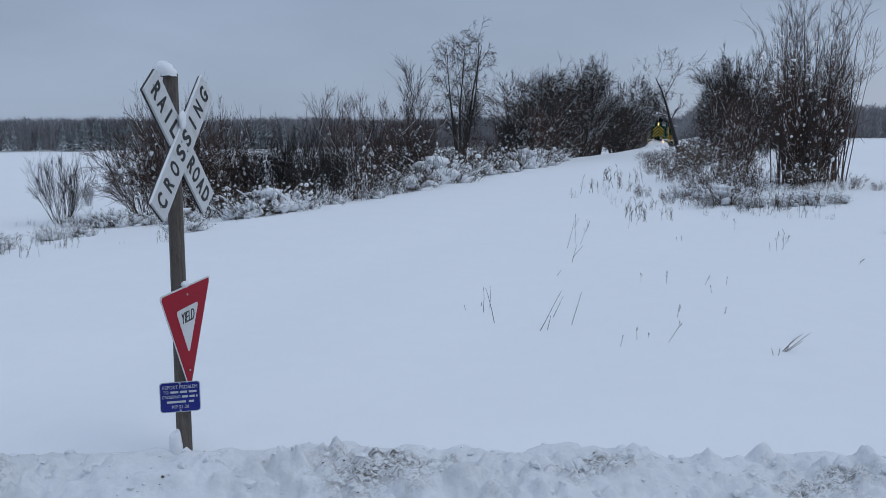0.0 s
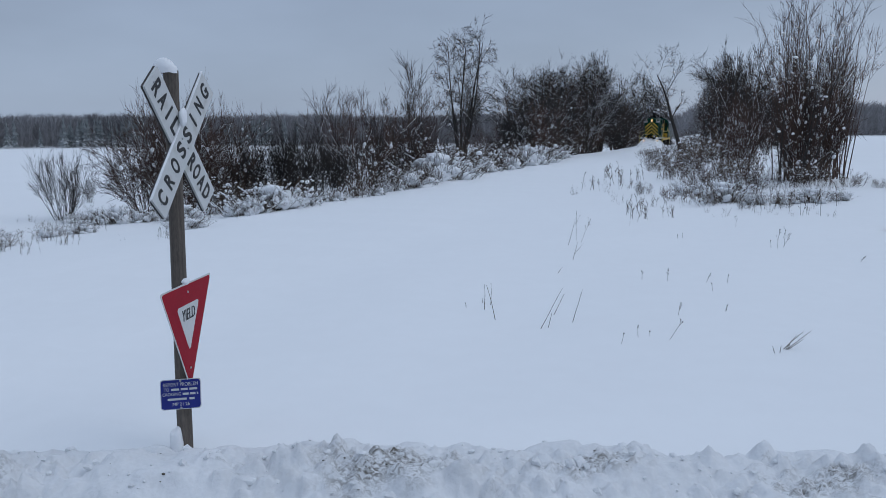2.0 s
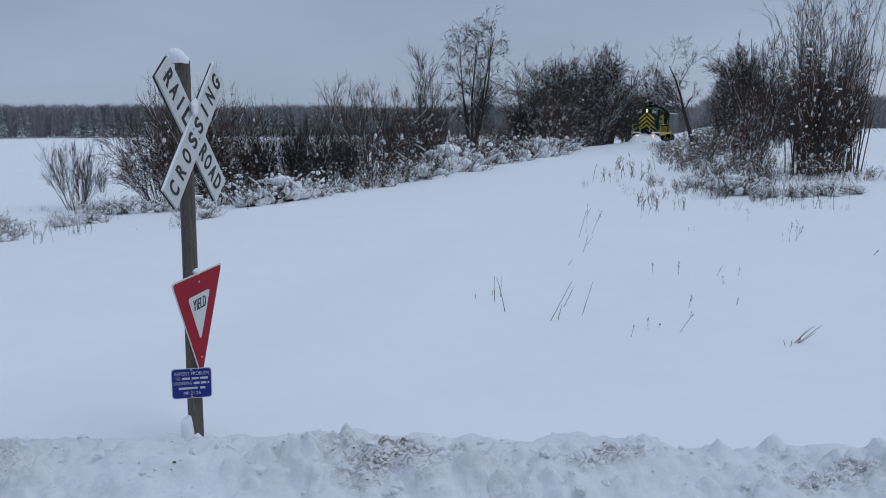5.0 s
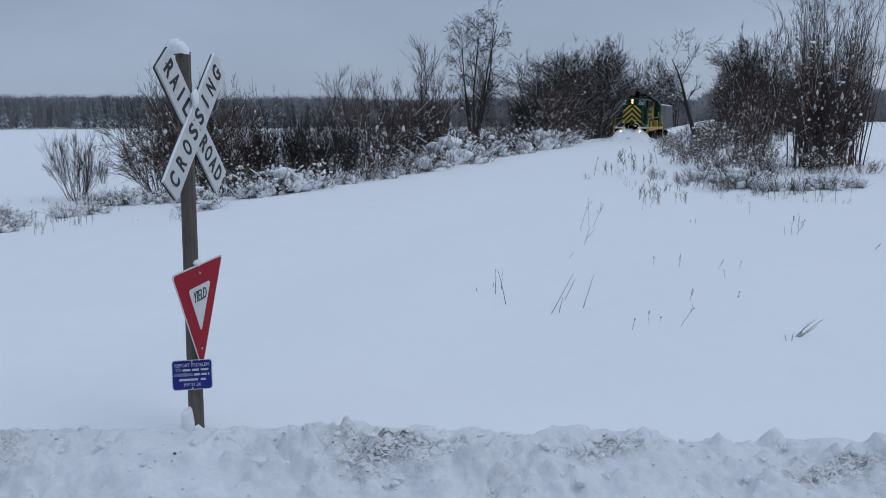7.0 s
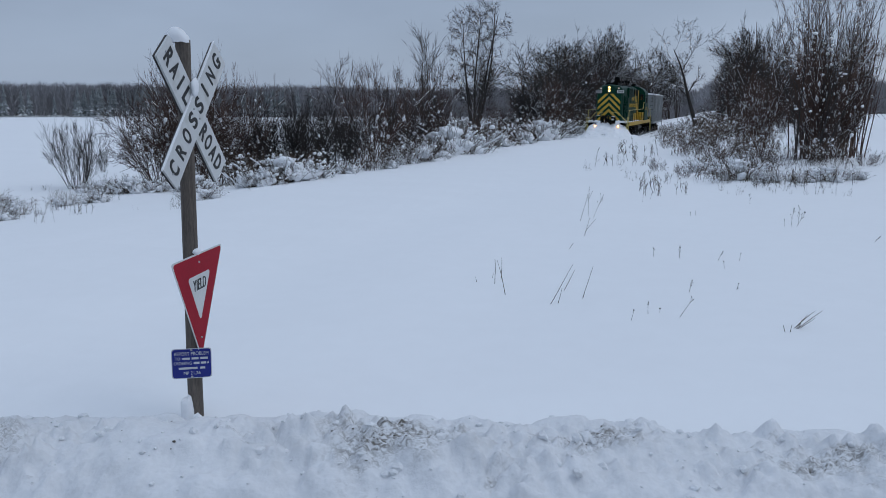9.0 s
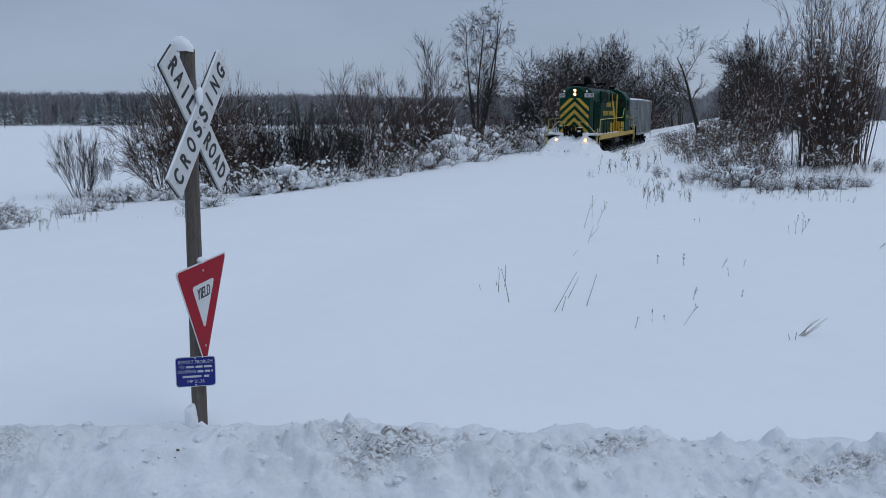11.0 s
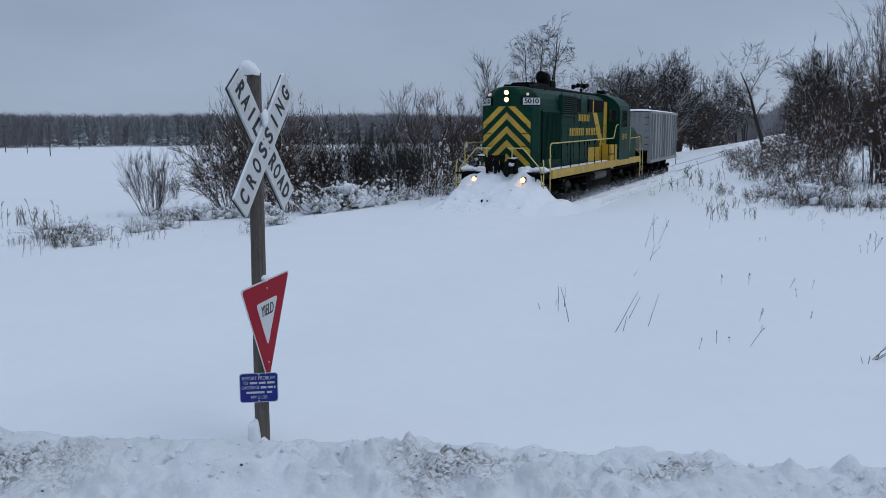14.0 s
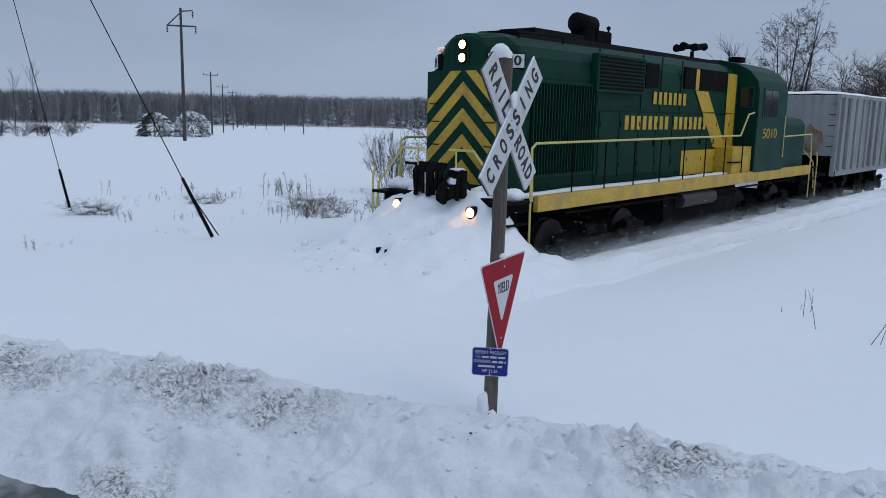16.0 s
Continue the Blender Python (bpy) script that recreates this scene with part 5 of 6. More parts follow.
def build_locomotive():
    loco = thing("locomotive", "green and yellow diesel locomotive plowing through snow", "locomotive")

    # long hood: plan with cut front corners, rounded shoulders
    def section(half, top, drop=0.0):
        """Cross-section: full width below, narrower above the chevrons at the nose."""
        k = top / 0.95
        up = [(top, 3.64), (0.92 * k, 3.85), (0.82 * k, 4.03), (0.63 * k, 4.17), (0.40 * k, 4.245), (0, 4.27)]
        right = [(half, 1.58), (half, 3.60)] + [(a, b - drop * (b - 3.6) / 0.7) for a, b in up]
        return right + [(-a, b) for a, b in reversed(right[:-1])]
    hood = Shape()
    rings = [(-0.80, section(0.81, 0.47, 0.10)), (-0.84, section(0.85, 0.52, 0.04)), (-1.18, section(0.95, 0.93)), (-1.24, section(0.95, 0.95)), (-10.7, section(0.95, 0.95, -0.05))]
    n = len(rings[0][1])
    for k, (x, sec) in enumerate(rings):
        o = len(hood.v)
        hood.v += [(x, a, b) for a, b in sec]
        if k:
            hood.f += [(o - n + i, o - n + (i + 1) % n, o + (i + 1) % n, o + i) for i in range(n)]
    hood.f += [tuple(range(n)), tuple(range(4 * n, 5 * n))]
    part("hood", hood, GREEN, loco, "dark green hood")
    roof = Shape()
    roof.prism([(-0.52, 4.20), (0.52, 4.20), (0.42, 4.35), (-0.42, 4.35)], -10.5, -1.7)
    roof.prism([(-0.45, 4.26), (0.45, 4.26), (0.38, 4.44), (-0.38, 4.44)], -4.0, -2.3)
    part("roof_walk", roof, BLACK, loco, "sooty black roof")

    # chevrons on the nose
    for k in range(6):
        a = 3.87 - 0.44 * k
        for side in (-1, 1):
            w = 0.80
            poly = clip_poly([(0, a), (w, a - w * 0.95), (w, a - w * 0.95 - 0.22), (0, a - 0.22)], 1.70, 3.61)
            if len(poly) > 2:
                s = Shape().prism([(side * p, q) for p, q in poly], -0.80, -0.792, "x")
                part("chevron", s, YELLOW, loco, "yellow chevron stripe")
    for z in (2.35, 2.75, 3.05):
        for side in (-1, 1):
            part("grab_iron", Shape().tube((-0.76, side * 0.50, z), (-0.76, side * 0.72, z), 0.010, 0.010, 6), BLACK, loco)
    lamp = part("headlight", Shape().box(-0.80, 0.0, 3.93, 0.06, 0.26, 0.46, 0.03), GREEN, loco, "twin headlight")
    for z in (4.04, 3.82):
        part("rim", Shape().tube((-0.79, 0, z), (-0.745, 0, z), 0.105, 0.098, 20), BLACK, lamp)
        part("lens", Shape().tube((-0.76, 0, z), (-0.735, 0, z), 0.080, 0.070, 20), LAMP, lamp, "lit lamp")
    part("roof_grab", Shape().pipe([(-1.5, 0.62, 4.15), (-1.5, 0.62, 4.27), (-2.9, 0.62, 4.30), (-2.9, 0.62, 4.18)], 0.014, 6), BLACK, loco)
    for side in (-1, 1):
        # number board on the cut corner
        c = Vector((-1.00, side * 0.735, 3.765))
        nrm = Vector((0.72, side * 0.69, 0)).normalized()
        across = Vector((-nrm.y, nrm.x, 0))
        m = facing(c, across, nrm)
        nb = part("number_board", Shape().box(0, 0, 0.0, 0.64, 0.27, 0.08, 0.02), BLACK, loco, "number board")
        nb.matrix_basis = m
        part("board_face", Shape().box(0, 0, 0.042, 0.60, 0.22, 0.012, 0.0), SIGN_WHITE, nb, "pale number panel")
        letters("5010", 0.215, SIGN_BLACK, "lettering", nb, pose(0, 0, 0.050), 0.50, bold=0.006)
        part("marker_light", Shape().tube((-1.00, side * 0.62, 3.99), (-0.90, side * 0.66, 3.99), 0.05, 0.04, 12), MARKER, loco, "small marker light")

    # side of the hood
    for side in (-1, 1):
        y = side * 0.95
        g = part("radiator_grille", flat_panel(-1.45, -3.55, 1.85, 3.45, y + side * 0.01, 0.05), BLACK, loco, "tall louvred radiator grille")
        part("frame", flat_panel(-1.42, -3.58, 3.43, 3.49, y + side * 0.03, 0.05), GREEN, g)
        part("frame", flat_panel(-1.42, -3.58, 1.81, 1.87, y + side * 0.03, 0.05), GREEN, g)
        for i in range(23):
            x = -1.47 - i * (2.06 / 22)
            part("slat", Shape().box(x, y + side * 0.045, 2.65, 0.024, 0.05, 1.58), GREEN, g)
        b = part("intake_box", Shape().box(-4.35, y + side * 0.06, 3.70, 1.9, 0.16, 0.72, 0.03), GREEN, loco, "dark louvred intake box")
        for i in range(9):
            part("louvre", Shape().box(-4.35, y + side * 0.145, 3.42 + i * 0.07, 1.75, 0.03, 0.03, 0, Matrix.Rotation(side * 0.5, 4, "X")), BLACK, b)
        x = -3.75
        for i in range(9):
            w = 0.80
            d = part("engine_door", flat_panel(x, x - w + 0.03, 1.72, 2.98, y + side * 0.008, 0.022, 0.008), GREEN, loco, "engine room door")
            part("latch", Shape().box(x - w + 0.10, y + side * 0.03, 2.35, 0.03, 0.03, 0.12, 0.006), BLACK, d)
            for z in (1.95, 2.75):
                part("hinge", Shape().tube((x - 0.03, y + side * 0.025, z - 0.05), (x - 0.03, y + side * 0.025, z + 0.05), 0.014, 0.014, 6), GREEN, d)
            x -= w
        part("batten", Shape().box(-5.9, y + side * 0.012, 3.03, 9.4, 0.03, 0.035), GREEN, loco)
        for xs in (-5.42, -6.3, -7.3, -9.93, -3.66):
            part("seam", Shape().box(xs, y + side * 0.008, 2.9, 0.03, 0.022, 2.5), GREEN, loco)
        for x0, x1, z0, z1 in ((-5.52, -6.13, 3.50, 4.0), (-7.42, -8.0, 3.55, 4.02), (-8.25, -9.85, 3.56, 4.02)):
            part("side_grille", flat_panel(x0, x1, z0, z1, y + side * 0.012, 0.06, 0.01), BLACK, loco, "black side grille")
        # yellow monogram: upright, slanting and bottom bars
        for poly in ([(-9.92, 1.60), (-10.5, 1.60), (-10.5, 4.0), (-9.92, 4.0)], [(-7.5, 1.60), (-9.9, 1.60), (-9.9, 2.16), (-7.5, 2.16)],
                     [(-8.05, 3.52), (-8.75, 3.52), (-9.9, 2.35), (-9.9, 2.2), (-9.3, 2.2)], [(-8.03, 3.53), (-8.22, 3.53), (-8.22, 4.0), (-8.03, 4.0)]):
            part("yellow_stripe", Shape().prism(poly, y + side * 0.021, y + side * 0.027, "y"), YELLOW, loco, "yellow painted stripe")
        # company lettering as plain bars
        for x0, x1, z0, z1 in ((-5.95, -7.65, 3.17, 3.43), (-4.75, -6.82, 2.64, 2.92), (-7.02, -8.85, 2.64, 2.92)):
            k = int(abs(x1 - x0) / 0.235)
            for i in range(k):
                xa = x0 + (x1 - x0) * i / k
                xb = xa + (x1 - x0) / k * 0.6
                part("lettering_bar", Shape().prism([(xa, z0), (xb, z0), (xb, z1), (xa, z1)], y + side * 0.021, y + side * 0.0262, "y"), YELLOW, loco, "plain yellow bar")

        # sill, walkway rail
        ys = side * 1.44
        part("side_sill", Shape().box(-8.27, ys, 1.45, 14.55, 0.10, 0.27, 0.012), SILL_YELLOW, loco, "grimy yellow side sill")
        rail = part("handrail", Shape().pipe([(-0.85, side * 1.46, 1.5), (-0.80, side * 1.46, 2.36), (-0.92, side * 1.46, 2.44), (-9.75, side * 1.46, 2.50), (-10.2, side * 1.46, 3.02),
                                               (-10.55, side * 1.46, 3.06)], 0.021), RAIL_YELLOW, loco, "pale yellow handrail")
        for i in range(8):
            x = -2.05 - i * 1.13
            part("stanchion", Shape().tube((x, side * 1.46, 1.5), (x, side * 1.46, 2.45), 0.014, 0.014, 6), BLACK, rail)
        # corner steps
        for x, name in ((-0.45, "front"), (-15.85, "rear")):
            st = part("corner_step", Shape().box(x, side * 1.30, 1.50, 0.72, 0.36, 0.05, 0.01).box(x, side * 1.36, 1.15, 0.55, 0.25, 0.03, 0.008)
                      .box(x, side * 1.36, 0.80, 0.55, 0.25, 0.03, 0.008).box(x, side * 1.2, 1.1, 0.62, 0.03, 0.8, 0.008), BLACK, loco, "black step well")
            for dx in (-0.34, 0.34):
                part("step_rail", Shape().pipe([(x + dx, side * 1.47, 0.62), (x + dx * 1.0, side * 1.47, 1.75), (x + dx * 0.9, side * 1.44, 1.95)], 0.02), RAIL_YELLOW, st)
            xe = x + (0.3 if x > -5 else -0.3)
            part("end_rail", Shape().pipe([(xe, side * 0.28, 2.30), (xe, side * 0.78, 2.30), (xe, side * 1.36, 1.66), (xe, side * 1.43, 0.85)], 0.02)
                 .tube((xe, side * 0.42, 1.5), (xe, side * 0.42, 2.30), 0.016, 0.016, 6).tube((xe, side * 1.36, 1.5), (xe, side * 1.36, 1.66), 0.016, 0.016, 6), RAIL_YELLOW, loco, "sloping end handrail")
        box = part("battery_box", Shape().box(-10.05, side * 1.18, 1.90, 1.25, 0.48, 0.64, 0.02), YELLOW, loco, "yellow battery box")
        part("step", Shape().box(-9.6, side * 1.40, 1.85, 0.55, 0.14, 0.03), BLACK, box)
        snow = Shape()
        for i in range(60):
            x = -0.95 - i * 0.15
            snow.blob((x, side * 1.21, 1.57), (0.14, 0.19, 0.05 + 0.035 * noise.noise(Vector((x, side, 0)))), 1, 0.3)
        part("snow_on_walkway", snow, CLUMP, loco, "snow lying along the walkway", True)

    # frame and running gear
    part("underframe", Shape().box(-8.15, 0, 1.42, 15.8, 2.5, 0.26, 0.02), BLACK, loco, "black underframe")
    tank = part("fuel_tank", Shape().prism([(-1.25, 1.30), (-1.3, 0.68), (-1.05, 0.36), (1.05, 0.36), (1.3, 0.68), (1.25, 1.30)], -10.2, -6.1), BLACK, loco, "grimy fuel tank")
    for side in (-1, 1):
        part("air_reservoir", Shape().tube((-6.7, side * 1.32, 1.10), (-8.5, side * 1.32, 1.10), 0.17, 0.17, 16), STEEL, loco, "dark grimy air reservoir")
        part("pipe", Shape().pipe([(-2.0, side * 1.38, 1.22), (-6.4, side * 1.38, 1.2), (-9.7, side * 1.38, 1.2), (-14.5, side * 1.38, 1.22)], 0.025), BLACK, loco)
    truck(loco, -3.75, 2.75, 0.51, 1.12)
    truck(loco, -12.95, 2.75, 0.51, 1.12)

    # cab
    def cab_sec(h):
        return [(-1.5, 1.56), (1.5, 1.56), (1.5, 3.62), (1.44, 3.86), (1.24, 4.10), (0.9, 4.28), (0.45, 4.38), (0, 4.41), (-0.45, 4.38), (-0.9, 4.28), (-1.24, 4.10), (-1.44, 3.86), (-1.5, 3.62)]
    part("cab", Shape().prism(cab_sec(0), -12.85, -10.7), CAB_GREEN, loco, "faded green cab with arched roof")
    front = [(a * 0.985, b - 0.012 if b > 2 else b) for a, b in cab_sec(0)]
    part("cab_front", Shape().prism(front, -10.7, -10.685), GREEN, loco, "dark green cab front")
    for side in (-1, 1):
        w = part("front_window", Shape().box(-10.68, side * 1.20, 3.45, 0.03, 0.36, 0.52, 0.02), CAB_GREEN, loco, "cab front window")
        part("pane", Shape().box(-10.664, side * 1.20, 3.45, 0.02, 0.29, 0.45, 0.0), GLASS, w)
        w = part("side_window", Shape().box(-11.55, side * 1.505, 3.30, 1.10, 0.03, 0.78, 0.02), CAB_GREEN, loco, "sliding cab side window")
        for dx in (-0.25, 0.25):
            part("pane", Shape().box(-11.55 + dx, side * 1.518, 3.30, 0.45, 0.02, 0.66, 0.0), GLASS, w)
        letters("5010", 0.36, YELLOW, "lettering", loco, facing(Vector((-11.68, side * 1.502, 2.53)), Vector((-side, 0, 0)), Vector((0, side, 0))), 1.05, "yellow road number", 0.003)
        part("cab_grab", Shape().tube((-12.7, side * 1.54, 1.9), (-12.7, side * 1.54, 3.0), 0.014, 0.014, 6), RAIL_YELLOW, loco)
    part("cab_vent", Shape().box(-12.0, 0.35, 4.47, 0.35, 0.35, 0.14, 0.03), BLACK, loco, "roof vent")
    low = Shape().prism([(-0.95, 1.56), (0.95, 1.56), (0.95, 2.75), (0.85, 2.93), (0.55, 3.02), (-0.55, 3.02), (-0.85, 2.93), (-0.95, 2.75)], -15.3, -12.85)
    low.v = [(x, y * 1.36, z) for x, y, z in low.v]
    part("low_hood", low, CAB_GREEN, loco, "low green hood behind the cab")
    part("rear_rail", Shape().pipe([(-13.0, 1.46, 2.45), (-15.4, 1.46, 2.5), (-15.6, 1.46, 1.7)], 0.02).pipe([(-13.0, -1.46, 2.45), (-15.4, -1.46, 2.5), (-15.6, -1.46, 1.7)], 0.02), RAIL_YELLOW, loco,
         "rear handrails")

    # roof: exhaust drum and horns
    ex = part("exhaust_stack", Shape().tube((-4.6, 0, 4.35), (-4.6, 0, 4.62), 0.26, 0.24, 14).box(-5.05, 0, 4.48, 0.6, 0.5, 0.28, 0.04), BLACK, loco, "sooty exhaust stack")
    part("drum", Shape().tube((-4.92, 0, 4.72), (-4.32, 0, 4.74), 0.19, 0.20, 18).blob((-4.32, 0, 4.74), (0.07, 0.20, 0.20), 2, 0).blob((-4.92, 0, 4.72), (0.07, 0.19, 0.19), 2, 0), BLACK, ex, smooth=True)
    part("bell_arm", Shape().pipe([(-5.2, 0.1, 4.5), (-5.45, 0.1, 4.55), (-5.45, 0.1, 4.75)], 0.022).blob((-5.45, 0.1, 4.72), 0.05, 1, 0), BLACK, loco)
    horn = part("air_horn", Shape().tube((-9.9, 0, 4.35), (-9.9, 0, 4.56), 0.05, 0.05, 8), BLACK, loco, "cluster of black air horns")
    for i, (dy, dz, dx) in enumerate(((-.22, .62, .45), (0, .66, .55), (.22, .62, .42), (-.1, .70, -.4), (.12, .70, -.45))):
        part("trumpet", Shape().tube((-9.9, dy, 4.0 + dz), (-9.9 + dx, dy, 4.0 + dz), 0.035, 0.10, 10), BLACK, horn)

    # nose gear
    part("pilot", Shape().box(-0.34, 0, 1.10, 0.10, 2.7, 0.85, 0.02), BLACK, loco, "black pilot plate")
    plow = Shape()
    for side in (-1, 1):
        o = len(plow.v)
        plow.v += [(0.0, side * 1.45, 0.95), (0.55, 0, 0.95), (0.85, 0, 0.12), (0.12, side * 1.5, 0.12), (-0.08, side * 1.45, 0.95), (0.47, 0, 0.95), (0.77, 0, 0.12), (0.04, side * 1.5, 0.12)]
        plow.f += [(o, o + 1, o + 2, o + 3), (o + 4, o + 7, o + 6, o + 5), (o, o + 4, o + 5, o + 1), (o + 3, o + 2, o + 6, o + 7), (o, o + 3, o + 7, o + 4)]
    part("snow_plow", plow, BLACK, loco, "black wedge snow plow")
    part("coupler", Shape().box(0.4, 0.02, 0.62, 1.4, 0.22, 0.20, 0.05).box(1.10, -0.09, 0.66, 0.10, 0.05, 0.24, 0.015).box(1.10, 0.10, 0.68, 0.10, 0.05, 0.18, 0.015), BLACK, loco)
    rnd = random.Random(8)
    for i in range(9):
        y = -0.55 + i * 0.09
        part("air_hose", Shape().pipe([(-0.22, y * 0.8, 2.06), (-0.08, y * 0.8 + rnd.gauss(0, .02), 1.92), (-0.05, y * 0.8 + rnd.gauss(0, .03), 1.50 + rnd.uniform(0, 0.12))], 0.040, 6), BLACK, loco, "black air hose")
    part("uncoupling_gear", Shape().box(-0.16, 0.46, 1.75, 0.14, 0.30, 0.46, 0.03).pipe([(-0.1, 0.60, 1.98), (0.0, 0.60, 1.85), (0.0, 0.58, 1.5)], 0.035, 6).pipe([(-0.1, 0.32, 1.95), (0.0, 0.31, 1.8), (0.0, 0.36, 1.5)], 0.035, 6).blob((-0.05, 0.45, 1.62), (0.11, 0.10, 0.12), 2, 0.6).blob((0.02, 0.30, 1.6), (0.12, 0.1, 0.2), 2, 0.4), BLACK, loco)
    part("snow_patch", Shape().blob((-0.07, 0.42, 1.80), (0.05, 0.09, 0.05), 3, 1.0).blob((-0.14, 0.46, 1.99), (0.09, 0.15, 0.025), 2, 0.8), CLUMP, loco, smooth=True)
    part("hose_bracket", Shape().tube((-0.2, -0.75, 2.04), (-0.2, -0.1, 2.02), 0.025, 0.025, 6), BLACK, loco)
    part("snow_ridge", Shape().blob((-0.2, -0.62, 2.075), (0.035, 0.14, 0.022), 2, 0.5), CLUMP, loco, smooth=True)
    for side in (-1, 1):
        deck = Shape()
        for k in range(5):
            deck.blob((-0.58, side * (0.62 + 0.17 * k), 1.60), (0.21, 0.15, 0.11 + 0.03 * math.sin(k * 2.1)), 2, 0.35)
        part("snow_on_platform", deck, CLUMP, loco, "snow lying on the end platform", True)
    for side in (-1, 1):
        d = part("ditch_light", Shape().tube((-0.45, side * 0.82, 1.32), (-0.05, side * 0.82, 1.32), 0.095, 0.105, 16), BLACK, loco, "lit ditch light")
        part("lens", Shape().tube((-0.06, side * 0.82, 1.32), (-0.025, side * 0.82, 1.32), 0.088, 0.07, 18), LAMP_LOW, d, "lit lamp")
    return loco


def build_hopper():
    car = thing("hopper_car", "weathered grey covered hopper wagon with a snow-covered roof", "hopper wagon")
    L0, L1 = -0.1, -8.85
    body = Shape()
    body.prism([(L0 - 0.95, 1.85), (L1 + 0.95, 1.85), (L1, 2.55), (L1, 3.62), (L0, 3.62), (L0, 2.55)], -1.38, 1.38, "y")
    part("body", body, HOPPER_GREY, car, "corrugated grey body")
    for side in (-1, 1):
        sheet = Shape()
        n = 34
        for i in range(n + 1):
            x = L0 + (L1 - L0) * i / n
            y = side * (1.42 + (0.05 if (i // 2) % 2 else 0.0))
            sheet.v += [(x, y, 1.28), (x, y, 3.70)]
            if i:
                o = len(sheet.v) - 4
                sheet.f.append((o, o + 2, o + 3, o + 1))
        ob = part("side_sheet", sheet, HOPPER_GREY, car, "corrugated grey side")
        ob.modifiers.new("thick", "SOLIDIFY").thickness = 0.02
        for k in range(11):
            part("side_post", Shape().box(L0 - 0.35 - k * 0.805, side * 1.50, 2.48, 0.09, 0.09, 2.40, 0.008), HOPPER_GREY, car)
        part("side_sill", Shape().box((L0 + L1) / 2, side * 1.42, 1.22, 8.9, 0.14, 0.20, 0.01), HOPPER_GREY, car)
        part("top_rail", Shape().box((L0 + L1) / 2, side * 1.44, 3.70, 8.85, 0.14, 0.12, 0.01), HOPPER_GREY, car)
        for x in (L0 + 0.02, L1 - 0.02):
            part("corner_post", Shape().box(x, side * 1.42, 2.45, 0.10, 0.14, 2.5, 0.01), HOPPER_GREY, car)
            lad = Shape()
            for k in range(7):
                lad.tube((x + (0.12 if x > -4 else -0.12), side * 1.2, 1.4 + k * 0.34), (x + (0.12 if x > -4 else -0.12), side * 1.42, 1.4 + k * 0.34), 0.012, 0.012, 5)
            part("ladder", lad, BLACK, car)
            part("grab_rail", Shape().pipe([(x, side * 1.5, 0.7), (x, side * 1.5, 1.3)], 0.018), BLACK, car)
        for k in range(3):
            part("hopper_chute", Shape().prism([(-2.2 - k * 2.1, 1.9), (-3.6 - k * 2.1, 1.9), (-3.1 - k * 2.1, 0.75), (-2.7 - k * 2.1, 0.75)], side * 0.2, side * 1.15, "y"), BLACK, car)
    for x, k in ((L0, 1), (L1, -1)):
        part("end_sheet", Shape().box(x + 0.03 * k, 0, 2.75, 0.04, 2.80, 1.95, 0.01), HOPPER_GREY, car, "grey end sheet with a rust stain")
    part("rust_stain", Shape().blob((L0 + 0.052, 0.75, 2.25), (0.004, 0.30, 0.45), 3, 0.6), RUST, car, "brown rust stain")
    part("platform", Shape().box(L0 + 0.45, 0, 1.18, 1.0, 2.5, 0.10, 0.02), BLACK, car)
    part("platform", Shape().box(L1 - 0.3, 0, 1.18, 0.7, 2.5, 0.10, 0.02), BLACK, car)
    part("centre_sill", Shape().box((L0 + L1) / 2, 0, 1.0, 9.9, 0.5, 0.35, 0.02), BLACK, car)
    part("brake_wheel", Shape().tube((L0 + 0.35, -0.6, 2.2), (L0 + 0.38, -0.6, 2.2), 0.26, 0.26, 16), BLACK, car)
    for side in (-1, 1):
        part("platform_rail", Shape().pipe([(L0 + 0.9, side * 1.3, 1.2), (L0 + 0.9, side * 1.3, 1.75), (L0 + 0.2, side * 1.3, 1.75)], 0.02), BLACK, car)
    snow = Shape()
    nx, ny = 46, 13
    pts = []
    for j in range(ny):
        for i in range(nx):
            x, y = L0 - 0.02 + (L1 - L0) * i / (nx - 1), -1.46 + 2.92 * j / (ny - 1)
            e = min(1.0, min(i, nx - 1 - i, j * 1.2, (ny - 1 - j) * 1.2) / 1.4)
            pts.append((x, y, 3.765 + 0.10 * e + 0.03 * noise.noise(Vector((x, y * 2, 0)))))
    snow.quad_grid(pts, nx, ny)
    part("roof_snow", snow, CLUMP, car, "blanket of snow on the roof", True)
    truck(car, -1.75, 1.75, 0.42, 1.0)
    truck(car, -7.3, 1.75, 0.42, 1.0)
    return car


